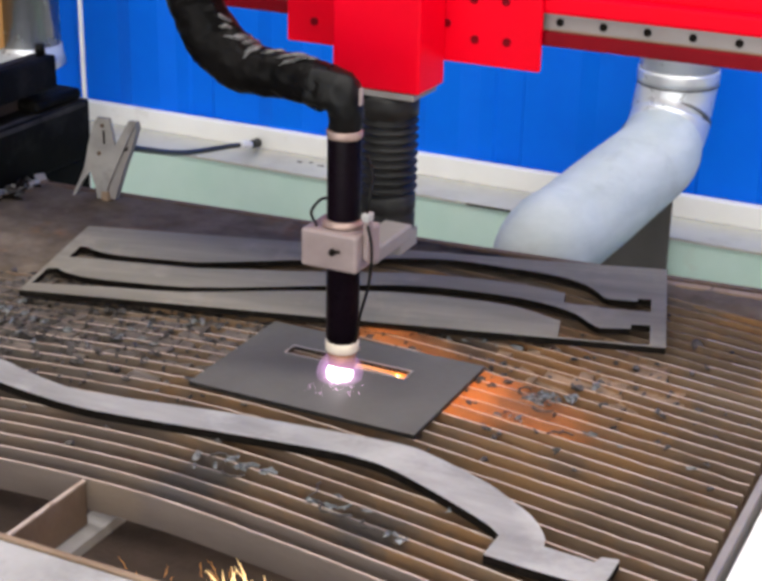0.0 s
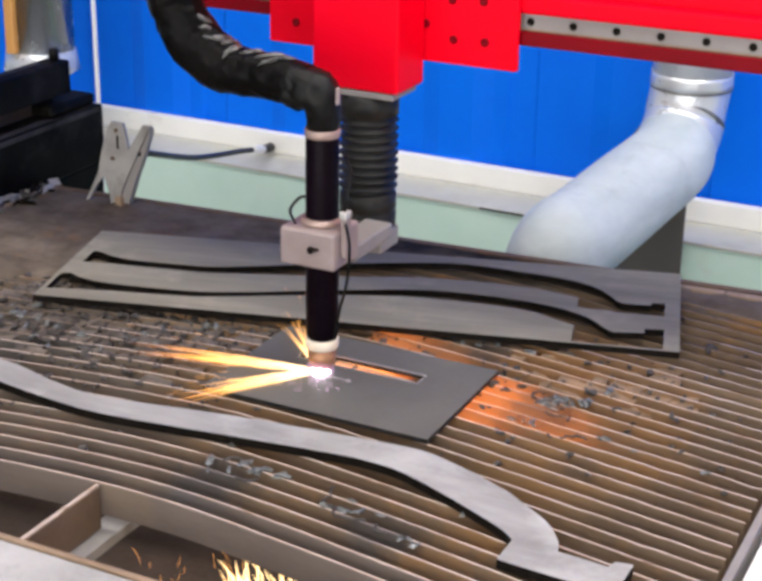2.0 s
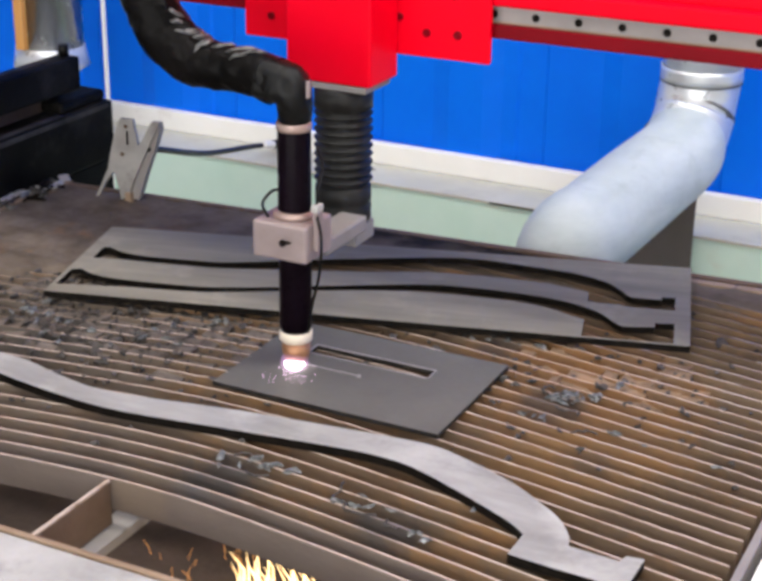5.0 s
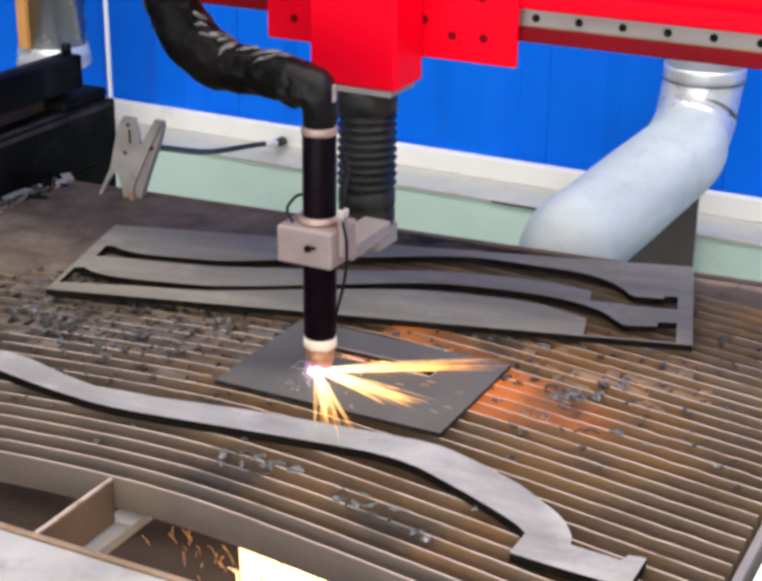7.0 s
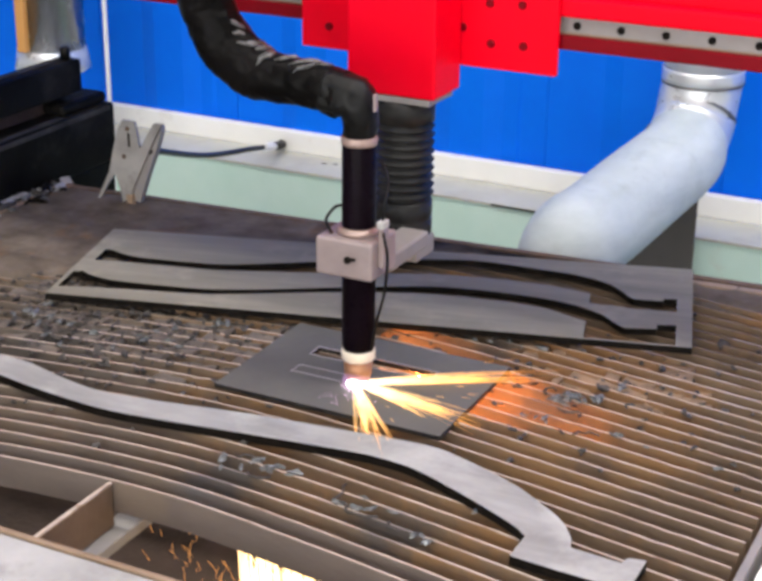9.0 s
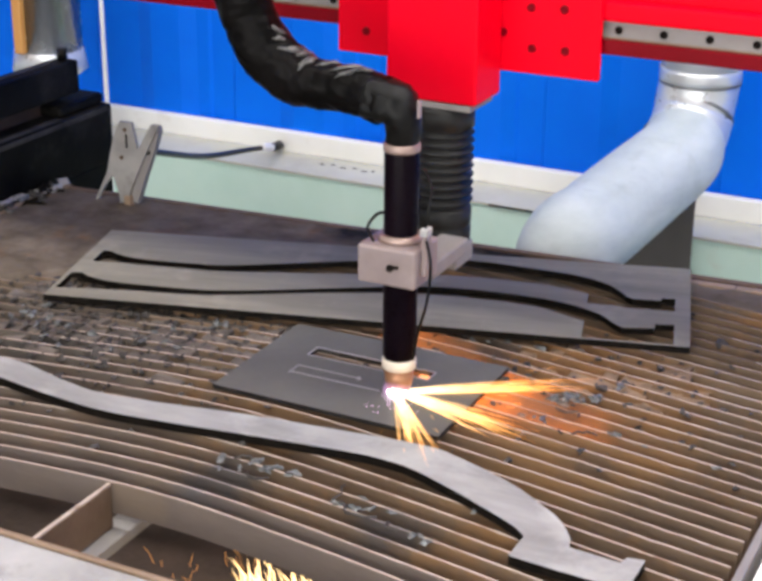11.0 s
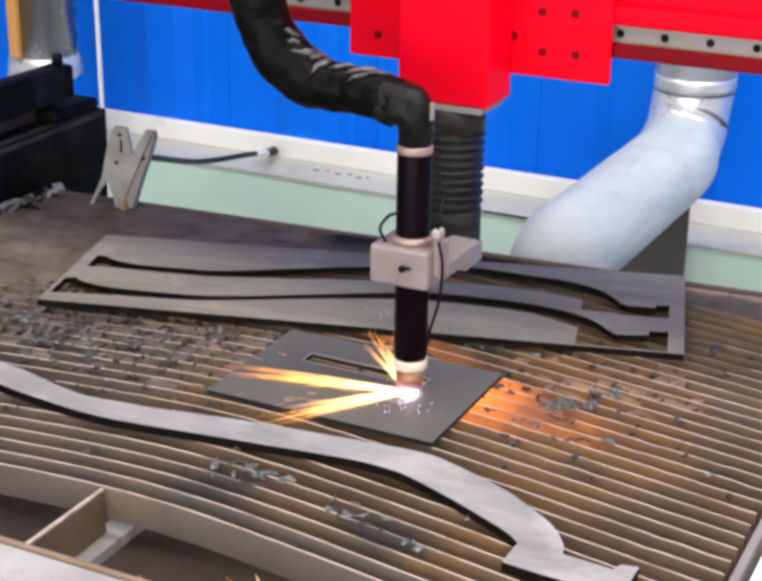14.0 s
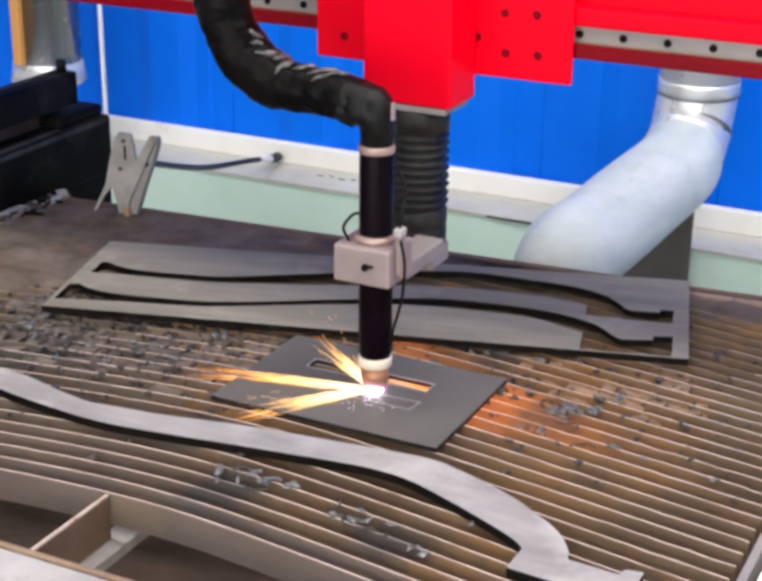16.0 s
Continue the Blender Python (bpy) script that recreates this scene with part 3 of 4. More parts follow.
for x, y, s in LITTER + [(0.304, -0.201, 0.009), (-0.36, -0.02, 0.011), (0.33, 0.115, 0.010)]:
    ob = solid("slag_shard", shard(s), SHARD, "small jagged grey slag shard lying on the slats", "slag shard", group="slag shards")
    ob.matrix_basis = at(x, y, 0.0)

for x, y, turn, reach, r in ((0.205, -0.232, 150, 150, 0.036), (0.062, -0.222, 40, 120, 0.016), (0.085, -0.235, 200, 150, 0.012), (0.285, 0.05, 0, 140, 0.012), (0.27, 0.066, 80, 170, 0.010), (0.30, 0.038, 210, 120, 0.014), (0.315, 0.07, 300, 160, 0.009), (0.245, -0.262, 150, 150, 0.010), (0.16, 0.172, 30, 130, 0.012), (-0.29, 0.0, 20, 150, 0.012), (-0.33, -0.03, 120, 140, 0.011), (0.34, -0.02, 60, 110, 0.016)):
    line = []
    for i in range(17):
        a = math.radians(turn + reach * i / 16)
        wob = 1 + 0.35 * noise.noise(Vector((x * 90 + i * 0.35, y * 90, 0)))
        line.append(Vector((r * wob * math.cos(a), r * 0.8 * wob * math.sin(a), 0.0016 + 0.0012 * noise.noise(Vector((i * 0.7, x * 50, y * 50))))))
    ob = solid("slag_curl", tube(B(), line, 0.0012, 7, 0.5, 240), GRIT, "thin curled thread of grey slag on the slats", "slag curl", group="slag curls")
    ob.matrix_basis = at(x, y, 0.0)

bm = B()
for k in range(1000):
    if k < 760:
        x, y = random.gauss(-0.27, 0.13), random.gauss(0.02, 0.10)
    elif k < 880:
        x, y = random.gauss(0.22, 0.13), random.gauss(0.09, 0.07)
    else:
        x, y = random.uniform(-0.5, 0.5), random.uniform(-0.05, 0.4)
    row = round((y + 0.308 - bow(x)) / 0.0235)
    if not (0 <= row <= 32 and -0.6 < x < 0.52):
        continue
    y = -0.308 + 0.0235 * row + bow(x) + random.uniform(-0.009, 0.009)
    r = random.uniform(0.0012, 0.0030) * (1.5 if random.random() < 0.12 else 1.0)
    long, wide = random.uniform(0.6, 2.4), random.uniform(0.5, 2.0)
    vs = bmesh.ops.create_icosphere(bm, subdivisions=1, radius=r)["verts"]
    turn = random.uniform(0, 3.14)
    for v in vs:
        c = v.co + Vector((random.uniform(-1, 1), random.uniform(-1, 1), random.uniform(-1, 1))) * r * 0.45
        c.x, c.y = c.x * long, c.y * wide
        v.co = Matrix.Rotation(turn, 3, "Z") @ c + Vector((x, y, -0.0015))
solid("slag_grit", bm, GRIT, "dark burnt slag crumbs scattered over the slats", "slag grit", kind="stuff")



def cakes(places, count):
    """Flat lumps of rust and slag that lie packed in the channels between the slats."""
    bm = B()
    for k in range(count):
        cx, cy, rx, ry = places[k % len(places)]
        x, y = random.gauss(cx, rx), random.gauss(cy, ry)
        row = math.floor((y + 0.308 - bow(x)) / 0.0235)
        if not (1 <= row <= 30 and -0.58 < x < 0.5):
            continue
        half, rise, lean = random.uniform(0.005, 0.020), random.uniform(-0.009, -0.0005), random.uniform(-0.003, 0.003)
        ring = []
        for u in (-half, -half * 0.3, half * 0.4, half):
            mid = -0.308 + 0.0235 * (row + 0.5) + bow(x + u)
            lift = rise + lean * u / half + random.uniform(-0.0012, 0.0008)
            ring.append([bm.verts.new((x + u + random.uniform(-0.002, 0.002), mid + v, h)) for v, h in ((-0.0102, -0.033), (-0.0102, lift - 0.002), (random.uniform(-0.004, 0.004), lift), (0.0102, lift - 0.001), (0.0102, -0.033))])
        for a, b in zip(ring, ring[1:]):
            for i in range(4):
                bm.faces.new((a[i], b[i], b[i + 1], a[i + 1]))
        bm.faces.new(ring[0])
        bm.faces.new(ring[-1][::-1])
    return bm


solid("rust_cake", cakes(((0.33, 0.12, 0.05, 0.03), (-0.04, 0.16, 0.05, 0.02), (0.2, 0.19, 0.05, 0.015)), 110), RUST_CAKE, "flaky brown rust packed between the slats", "rust", kind="stuff")
solid("slag_cake", cakes(((-0.26, 0.02, 0.10, 0.06), (-0.38, 0.06, 0.08, 0.07), (-0.15, 0.03, 0.06, 0.05)), 240), GREY_CAKE, "grey-brown slag packed between the slats", "slag", kind="stuff")

# ---- earth clamp and its cable ----
clamp = thing("earth_clamp", "bare metal spring clamp gripping the table's back corner", "earth clamp")


def jaw(points, y0, y1):
    bm = B()
    a = [bm.verts.new((x, y0, z)) for x, z in points]
    b = [bm.verts.new((x, y1, z)) for x, z in points]
    bm.faces.new(a)
    bm.faces.new(b[::-1])
    for i in range(len(points)):
        j = (i + 1) % len(points)
        bm.faces.new((a[i], b[i], b[j], a[j]))
    return bm


part("front_jaw", jaw(((-0.5526, 0.0), (-0.538, 0.028), (-0.528, 0.047), (-0.5195, 0.0805), (-0.511, 0.109), (-0.501, 0.126), (-0.481, 0.126), (-0.476, 0.105), (-0.4734, 0.088), (-0.462, 0.105), (-0.4474, 0.1277), (-0.4336, 0.1285), (-0.4492, 0.1025), (-0.4711, 0.06), (-0.486, 0.03), (-0.493, 0.012), (-0.5074, 0.0027), (-0.510, 0.0215), (-0.5178, 0.0438), (-0.532, 0.0273), (-0.5466, 0.0036)), 0.368, 0.373), CLAMP, clamp)
part("back_jaw", jaw(((-0.496, 0.008), (-0.476, 0.055), (-0.4545, 0.098), (-0.4400, 0.124), (-0.4386, 0.116), (-0.448, 0.088), (-0.464, 0.05), (-0.481, 0.004)), 0.3735, 0.384), GREY_BAR, clamp)
part("tip_pad", box(B(), -0.500, -0.489, 0.366, 0.378, -0.002, 0.016, 0.002), TAN, clamp, "brass contact pad")
part("slot", box(B(), -0.4925, -0.489, 0.3672, 0.3679, 0.088, 0.108, 0.0005), EDGE, clamp)
for x, z in ((-0.492, 0.115), (-0.500, 0.073)):
    part("rivet", lathe(B(), ((0.0030, 0), (0.0030, 0.002), (0.002, 0.003)), n=10), FRAME, clamp).matrix_basis = at(x, 0.3675, z) @ pose(0, 0, 0, 90)

part("spring", lathe(B(), [(0.006 + 0.0012 * (k % 2), 0.0022 * k) for k in range(9)], n=14), EDGE, clamp, "dark coil spring").matrix_basis = at(-0.488, 0.3735, 0.075) @ pose(0, 0, 0, -90)
cable = thing("earth_cable", "black earth cable with a white band and black plug", "cable")
line = spline(((-0.475, 0.385, 0.079), (-0.465, 0.40, 0.077), (-0.576, 0.70, -0.025), (-0.634, 0.95, -0.086), (-0.655, 1.06, -0.115)), 10)
part("cord", tube(B(), line, 0.0048, 10), RUBBER, cable)
part("band", tube(B(), spline(((-0.640, 0.985, -0.093), (-0.651, 1.04, -0.109)), 4), 0.0075, 12), WHITE, cable, "white band on the cable")
part("plug", tube(B(), spline(((-0.6515, 1.042, -0.1095), (-0.660, 1.085, -0.119), (-0.668, 1.095, -0.120)), 4), 0.008, 12), RUBBER, cable, "black plug")

# ---- black axis housing beside the table ----
housing = thing("axis_housing", "black painted machine housing beside the table with a stepped top", "machine housing")
part("lower_body", box(B(), -0.74, -0.653, -0.5, 0.556, -0.0035, 0.090, 0.004), BLACK, housing)
part("rear_cap", box(B(), -0.74, -0.662, 0.44, 0.55, 0.0905, 0.108, 0.006), BLACK, housing)
part("upper_body", box(B(), -0.705, -0.666, -0.5, 0.497, 0.119, 0.170, 0.004), BLACK, housing)
part("spine", box(B(), -0.73, -0.70, -0.5, 0.49, 0.0905, 0.1185), TRAY, housing)
# Dust on the housing's tops, with the light on them put into the grey.
part("dust_strip", box(B(), -0.668, -0.656, -0.5, 0.436, 0.0903, 0.0925, 0.001), LIT_DUSTY_BLACK, housing, "dusty grey strip")
part("dust_strip", box(B(), -0.690, -0.680, -0.5, 0.45, 0.1703, 0.1720, 0.0008), LIT_DUSTY_BLACK, housing, "dusty grey strip")
# The lit, dusty top of the lower body, painted as an edge on its side.
part("lit_edge", box(B(), -0.6532, -0.6522, -0.5, 0.545, 0.080, 0.0878, 0.0004), LIT_DUSTY_BLACK, housing, "dusty grey edge, light put into its colour")
part("rear_skirt", box(B(), -0.74, -0.656, 0.43, 0.552, -0.07, -0.0037, 0.002), BLACK, housing)
part("knob", lathe(B(), ((0.008, 0.170), (0.008, 0.186), (0.006, 0.188)), -0.686, 0.484, 16), RUBBER, housing)
part("foot_plate", box(B(), -0.74, -0.668, -0.5, 0.50, -0.02, 0.0115), TRAY, housing)
part("pedestal", box(B(), -0.735, -0.69, -0.4, 0.46, -0.62, -0.0205), BLACK, housing)
part("foot_strip", box(B(), -0.69, -0.662, 0.18, 0.36, -0.019, 0.0035, 0.001), GREY_BAR, housing, "pale foot strip")
part("foot_plate", box(B(), -0.662, -0.6605, 0.30, 0.345, -0.003, 0.012, 0.0005), BRIGHT, housing)
random.seed(5)
for k in range(9):
    y = 0.19 + 0.024 * k
    bm = box(B(), -0.66, -0.650 + 0.003 * (k % 3), y, y + random.uniform(0.006, 0.018), -0.0035, random.uniform(0.001, 0.008), 0.001)
    part("scrap_tab", bm, EDGE if k % 3 else BRIGHT, housing, "bright bent metal tab")

for k in range(26):
    ob = solid("metal_scrap", shard(random.uniform(0.008, 0.020)), (BRIGHT, EDGE, GRIT, SHARD)[k % 4], "torn scrap of metal lying on the table's side rail", "metal scrap", group="metal scraps")
    ob.matrix_basis = at(random.uniform(-0.652, -0.618), random.uniform(0.20, 0.40), 0.003)

for x, y, turn, tip, long in ((-0.649, 0.307, 75, 8, 0.034), (-0.630, 0.344, 100, -6, 0.026), (-0.635, 0.402, 60, 30, 0.016)):
    ob = solid("scrap_plate", box(B(), -long / 2, long / 2, -0.007, 0.007, -0.0008, 0.0008, 0.0004), GREY_BAR, "bent pale offcut lying on the table's side rail", "metal scrap", group="scrap plates")
    ob.matrix_basis = at(x, y, 0.0065) @ pose(0, 0, 0, tip, 0, turn)

# ---- ducts ----
duct = thing("air_duct", "galvanised round ventilation duct bending down behind the table", "air duct")
R1 = 0.0605


def ring_tube(points, r, n=8):
    return tube(B(), spline(points, n), r, 44)


part("upper_pipe", ring_tube(((0.182, 0.92, 2.39), (0.182, 0.92, 1.2), (0.182, 0.92, 0.169)), R1), SHINY, duct)
part("upper_collar", ring_tube(((0.182, 0.92, 0.147), (0.182, 0.92, 0.168)), R1 * 1.03, 3), SHINY, duct)
part("seam", ring_tube(((0.182, 0.92, 0.1435), (0.182, 0.92, 0.1468)), R1 * 1.034, 2), SEAM, duct)
part("elbow", ring_tube(((0.182, 0.92, 0.1465), (0.1795, 0.916, 0.120), (0.1785, 0.909, 0.098)), R1 * 1.005, 4), SHINY, duct)
part("seam", ring_tube(((0.1806, 0.9095, 0.0995), (0.1802, 0.9065, 0.0955)), R1 * 1.012, 2), SEAM, duct)
part("elbow", ring_tube(((0.1801, 0.906, 0.0945), (0.178, 0.892, 0.072), (0.1745, 0.872, 0.053)), R1 * 1.01, 4), SHINY, duct)
part("seam", ring_tube(((0.1746, 0.873, 0.0540), (0.1738, 0.8685, 0.0500)), R1 * 1.052, 2), SEAM, duct)
part("lower_pipe", ring_tube(((0.1755, 0.877, 0.0565), (0.1821, 0.8200, 0.0488), (0.1550, 0.7200, 0.0220), (0.1279, 0.6200, -0.0047), (0.1100, 0.5540, -0.0225), (0.1000, 0.5320, -0.1134)), lambda t: R1 * (1.03 + 0.09 * min(1.0, 2.2 * t)), 6), ZINC, duct)

duct2 = thing("wall_duct", "shiny galvanised upright duct before the blue wall", "air duct")
part("pipe", lathe(B(), ((0.062, 0.04), (0.062, 2.38)), -1.045, 0.9, 40), CHROME, duct2)
part("collar", lathe(B(), ((0.045, -0.55), (0.045, 0.012), (0.070, 0.028), (0.064, 0.066)), -1.045, 0.9, 40), SHINY, duct2)
# Orange reflection in the shiny pipe, built as a coloured strip before it.
part("reflection_strip", box(B(), -1.066, -1.046, 0.825, 0.840, 0.067, 2.38, 0.003), ORANGE, duct2, "orange reflection on the duct, built as a strip")

solid("back_sheet", box(B(), 0.05, 0.178, 0.970, 0.976, -0.615, -0.048, 0.001), PLATE, "dark grey upright sheet behind the table", "steel sheet")

# ---- gantry ----
gantry = thing("gantry", "red painted gantry beam with a steel guide rail", "gantry")
part("beam", box(B(), -1.5, 1.3, 0.216, 0.36, 0.350, 0.56, 0.003), RED, gantry)
part("lower_lip", box(B(), -1.5, 1.3, 0.198, 0.2155, 0.3455, 0.3615, 0.002), SHADED_RED, gantry, "red lower lip of the beam, shade in its colour")
part("upper_lip", box(B(), -1.5, 1.3, 0.196, 0.2155, 0.3805, 0.402, 0.004), RED, gantry)
part("rail", box(B(), -1.5, 1.3, 0.2065, 0.2157, 0.3618, 0.3800, 0.001), GREY_BAR, gantry, "grey steel guide rail with bolt holes")
# White and yellow reflections on the rail, built as thin pale and tan bars.
part("rail_top_shine", box(B(), -1.5, 1.3, 0.2050, 0.2064, 0.3788, 0.3802), BRIGHT, gantry, "white reflection along the top of the rail, built as a bar")
part("rail_foot_shine", box(B(), -1.5, 1.3, 0.2040, 0.2064, 0.3616, 0.3632), TAN, gantry, "yellow reflection along the foot of the rail, built as a bar")
hole = None
for k in range(-30, 24):
    x = 0.183 + 0.0485 * k
    if hole is None:
        hole = part("rail_hole", lathe(B(), ((0.0044, 0), (0.0044, 0.0012)), n=12), EDGE, gantry)
        ob = hole
    else:
        ob = new("rail_hole", hole.data)
        ob.parent = gantry
    ob.matrix_basis = at(x, 0.2064, 0.3710) @ pose(0, 0, 0, 90)

# ---- cutting head ----
head = thing("torch_carriage", "red machine carriage with a black plasma torch", "machine carriage")
part("back_plate", box(B(), -0.172, 0.138, 0.187, 0.1955, 0.318, 0.60, 0.002), RED, head)
part("lift_box", box(B(), -0.077, 0.028, 0.118, 0.1865, 0.293, 0.62, 0.003), RED, head)
part("box_foot", box(B(), -0.048, 0.022, 0.119, 0.18, 0.2855, 0.2925, 0.001), GREY_BAR, head)
for x, z in ((-0.136, 0.344), (0.0625, 0.346), (0.100, 0.347), (0.060, 0.3895), (0.097, 0.391), (0.029, 0.3605)):
    b = part("bolt", lathe(B(), ((0.0046, 0), (0.0046, 0.0015), (0.0028, 0.0016), (0.0026, 0.0008)), n=14), SHADED_RED, head)
    b.matrix_basis = at(x, 0.1869, z) @ pose(0, 0, 0, 90)
prof = [(0.028, 0.127), (0.032, 0.130), (0.0325, 0.146), (0.0305, 0.149), (0.0325, 0.152), (0.0325, 0.168), (0.029, 0.171)]
for k in range(9):
    z = 0.173 + 0.0096 * k
    prof += [(0.0250, z), (0.0325, z + 0.0030), (0.0338, z + 0.0046), (0.0250, z + 0.0072)]
prof += [(0.0335, 0.261), (0.0338, 0.280), (0.030, 0.2853)]
part("bellows", lathe(B(), prof, -0.0205, 0.148, 40), BELLOWS, head, "black ribbed rubber bellows")
part("slide_foot", box(B(), -0.03, 0.009, 0.1225, 0.17, 0.104, 0.1265, 0.002), GREY_BAR, head)
part("torch_barrel", lathe(B(), ((0.0165, 0.047), (0.0178, 0.052), (0.0178, 0.272), (0.017, 0.275)), 0, 0, 40), BARREL, head, "smooth black torch barrel")
part("barrel_ring", lathe(B(), ((0.0183, 0.2735), (0.0189, 0.275), (0.0189, 0.2805), (0.0182, 0.282)), 0, 0, 36), RING, head)
part("collar", lathe(B(), ((0.0168, 0.0355), (0.0182, 0.0370), (0.0182, 0.0460), (0.0172, 0.0475)), 0, 0, 36), CERAMIC, head, "ivory insulating collar")
part("nozzle", lathe(B(), ((0.0085, 0.0095), (0.0125, 0.0115), (0.0150, 0.020), (0.0160, 0.0352)), 0, 0, 36), COPPER, head, "copper shield cap")
part("holder_block", box(B(), -0.034, 0.031, -0.032, 0.026, 0.138, 0.179, 0.003), ALU, head, "pinkish bare aluminium holder block")
part("holder_arm", box(B(), -0.010, 0.0245, 0.0265, 0.122, 0.1275, 0.146, 0.003), GREY_BAR, head)
part("clamp_ring", lathe(B(), ((0.0215, 0.1792), (0.0235, 0.1800), (0.0235, 0.1835), (0.0205, 0.1865)), 0, 0, 36), RING, head)
part("block_screw", lathe(B(), ((0.0038, 0), (0.0038, 0.003), (0.002, 0.004)), n=12), EDGE, head).matrix_basis = at(0.004, -0.0321, 0.159) @ pose(0, 0, 0, 90)
part("block_screw", box(B(), 0.006, 0.014, -0.038, -0.0335, 0.160, 0.1625, 0.0008), EDGE, head)
part("sensor_fitting", box(B(), 0.0312, 0.0375, -0.018, -0.006, 0.150, 0.192, 0.0012), ALU, head, "bright metal sensor fitting")
part("fitting_nut", box(B(), 0.0300, 0.0385, -0.020, -0.006, 0.1925, 0.201, 0.0015), BRIGHT, head)
part("sensor_wire", tube(B(), spline(((0.034, -0.014, 0.20), (0.036, -0.012, 0.222), (0.030, 0.006, 0.236), (0.016, 0.02, 0.25)), 8), 0.0017, 8), RUBBER, head)
part("sensor_wire", tube(B(), spline(((0.038, -0.02, 0.19), (0.044, -0.022, 0.165), (0.040, -0.02, 0.125), (0.026, -0.010, 0.085), (0.0185, -0.006, 0.050)), 8), 0.0017, 8), RUBBER, head)
part("sensor_wire", tube(B(), spline(((-0.022, -0.018, 0.179), (-0.030, -0.016, 0.192), (-0.024, -0.008, 0.204), (-0.017, -0.002, 0.206)), 8), 0.0016, 8), RUBBER, head)
line = spline(((-0.19, 0.02, 0.62), (-0.188, 0.01, 0.48), (-0.179, 0.0, 0.410), (-0.169, 0.0, 0.379), (-0.148, 0.0, 0.350), (-0.121, 0.0, 0.3345), (-0.095, 0.0, 0.3295), (-0.05, 0.0, 0.3275), (-0.02, 0.0, 0.322)), 24)
part("hose", tube(B(), line, lambda t: 0.0295 if t < 0.5 else 0.0295 - 0.0055 * min(1.0, (t - 0.5) / 0.3), 64, 0.15, 20), SLEEVE, head, "black tape-wrapped torch hose")
rnd = random.Random(17)
# Small tape folds; the hose's glints are put into their paler colour.
for f in (0.44, 0.47, 0.56, 0.585, 0.64, 0.70, 0.715, 0.79, 0.85, 0.87):
    i = int(f * (len(line) - 1))
    p, d = line[i], (line[i + 1] - line[i - 1]).normalized()
    out = Vector((-d.z, 0, d.x))
    out = (out.normalized() * math.cos(0.45) + Vector((0, -1, 0)) * math.sin(rnd.uniform(-0.1, 0.45))).normalized()
    r = (0.0295 if f < 0.5 else 0.0295 - 0.0055 * min(1.0, (f - 0.5) / 0.3))
    wide = rnd.uniform(0.004, 0.009)
    lean = rnd.uniform(-0.2, 1.6)
    across = out.cross(d).normalized()
    half = rnd.uniform(0.006, 0.014)
    fold = [p + (out * math.cos(u * half / r) + across * math.sin(u * half / r)) * r + d * (lean * u * half + rnd.uniform(-0.002, 0.002)) for u in (-1.0, -0.6, -0.2, 0.2, 0.6, 1.0)]
    part("tape_fold", tube(B(), fold, lambda t: 0.0005 + wide * (t * (1 - t)) ** 0.7, 8, 0.5, 140), FOLD, head, "fold of black tape, glint put into its colour")
line = spline(((-0.035, 0.0, 0.324), (-0.012, 0.0, 0.320), (0.0, 0.0, 0.306), (0.0, 0.0, 0.280)), 8)
part("hose_boot", tube(B(), line, lambda t: 0.0245 - 0.0075 * max(0.0, t - 0.35) / 0.65, 40, 0.13, 38), RUBBER, head, "black rubber boot on the torch")
part("hose_bit", box(B(), 0.0215, 0.0245, -0.013, -0.007, 0.312, 0.330, 0.0008), ALU, head, "small pale piece beside the hose boot")

# ---- arc, fire and sparks ----
arc = part("arc", lathe(B(), ((0.002, 0.0058), (0.008, 0.0062), (0.0105, 0.0085), (0.008, 0.0125), (0.003, 0.0145)), 0.001, -0.006, 20), CORE, head, "white-hot plasma arc")
for r in (0.0125, 0.0155):
    bm = B()
    bmesh.ops.create_uvsphere(bm, u_segments=20, v_segments=12, radius=r)
    part("arc_glow", bm, HALO, head, "violet glow round the arc").matrix_basis = at(0.001, -0.006, 0.010)
rnd = random.Random(8)
bm = B()
for k in range(70):
    a, d = rnd.gauss(-1.25, 0.45), 0.010 + 0.042 * rnd.random() ** 2
    bmesh.ops.create_icosphere(bm, subdivisions=1, radius=rnd.uniform(0.0002, 0.0006), matrix=Matrix.Translation((d * math.cos(a), -0.006 + d * math.sin(a), 0.0062)))
tagged(part("arc_spatter", bm, SPATTER, head, "violet sparks spattering from the arc"), kind="stuff")
halo = thing("pierce_glow", "", "")
halo.parent = head
for r in (0.0155, 0.018, 0.021, 0.025):
    bm = B()
    bmesh.ops.create_uvsphere(bm, u_segments=24, v_segments=14, radius=r)
    part("glow_shell", bm, HALO, halo, "violet glow round the arc")
bm = B()
bmesh.ops.create_uvsphere(bm, u_segments=24, v_segments=14, radius=0.0138)
part("glow_core", bm, CORE, halo)


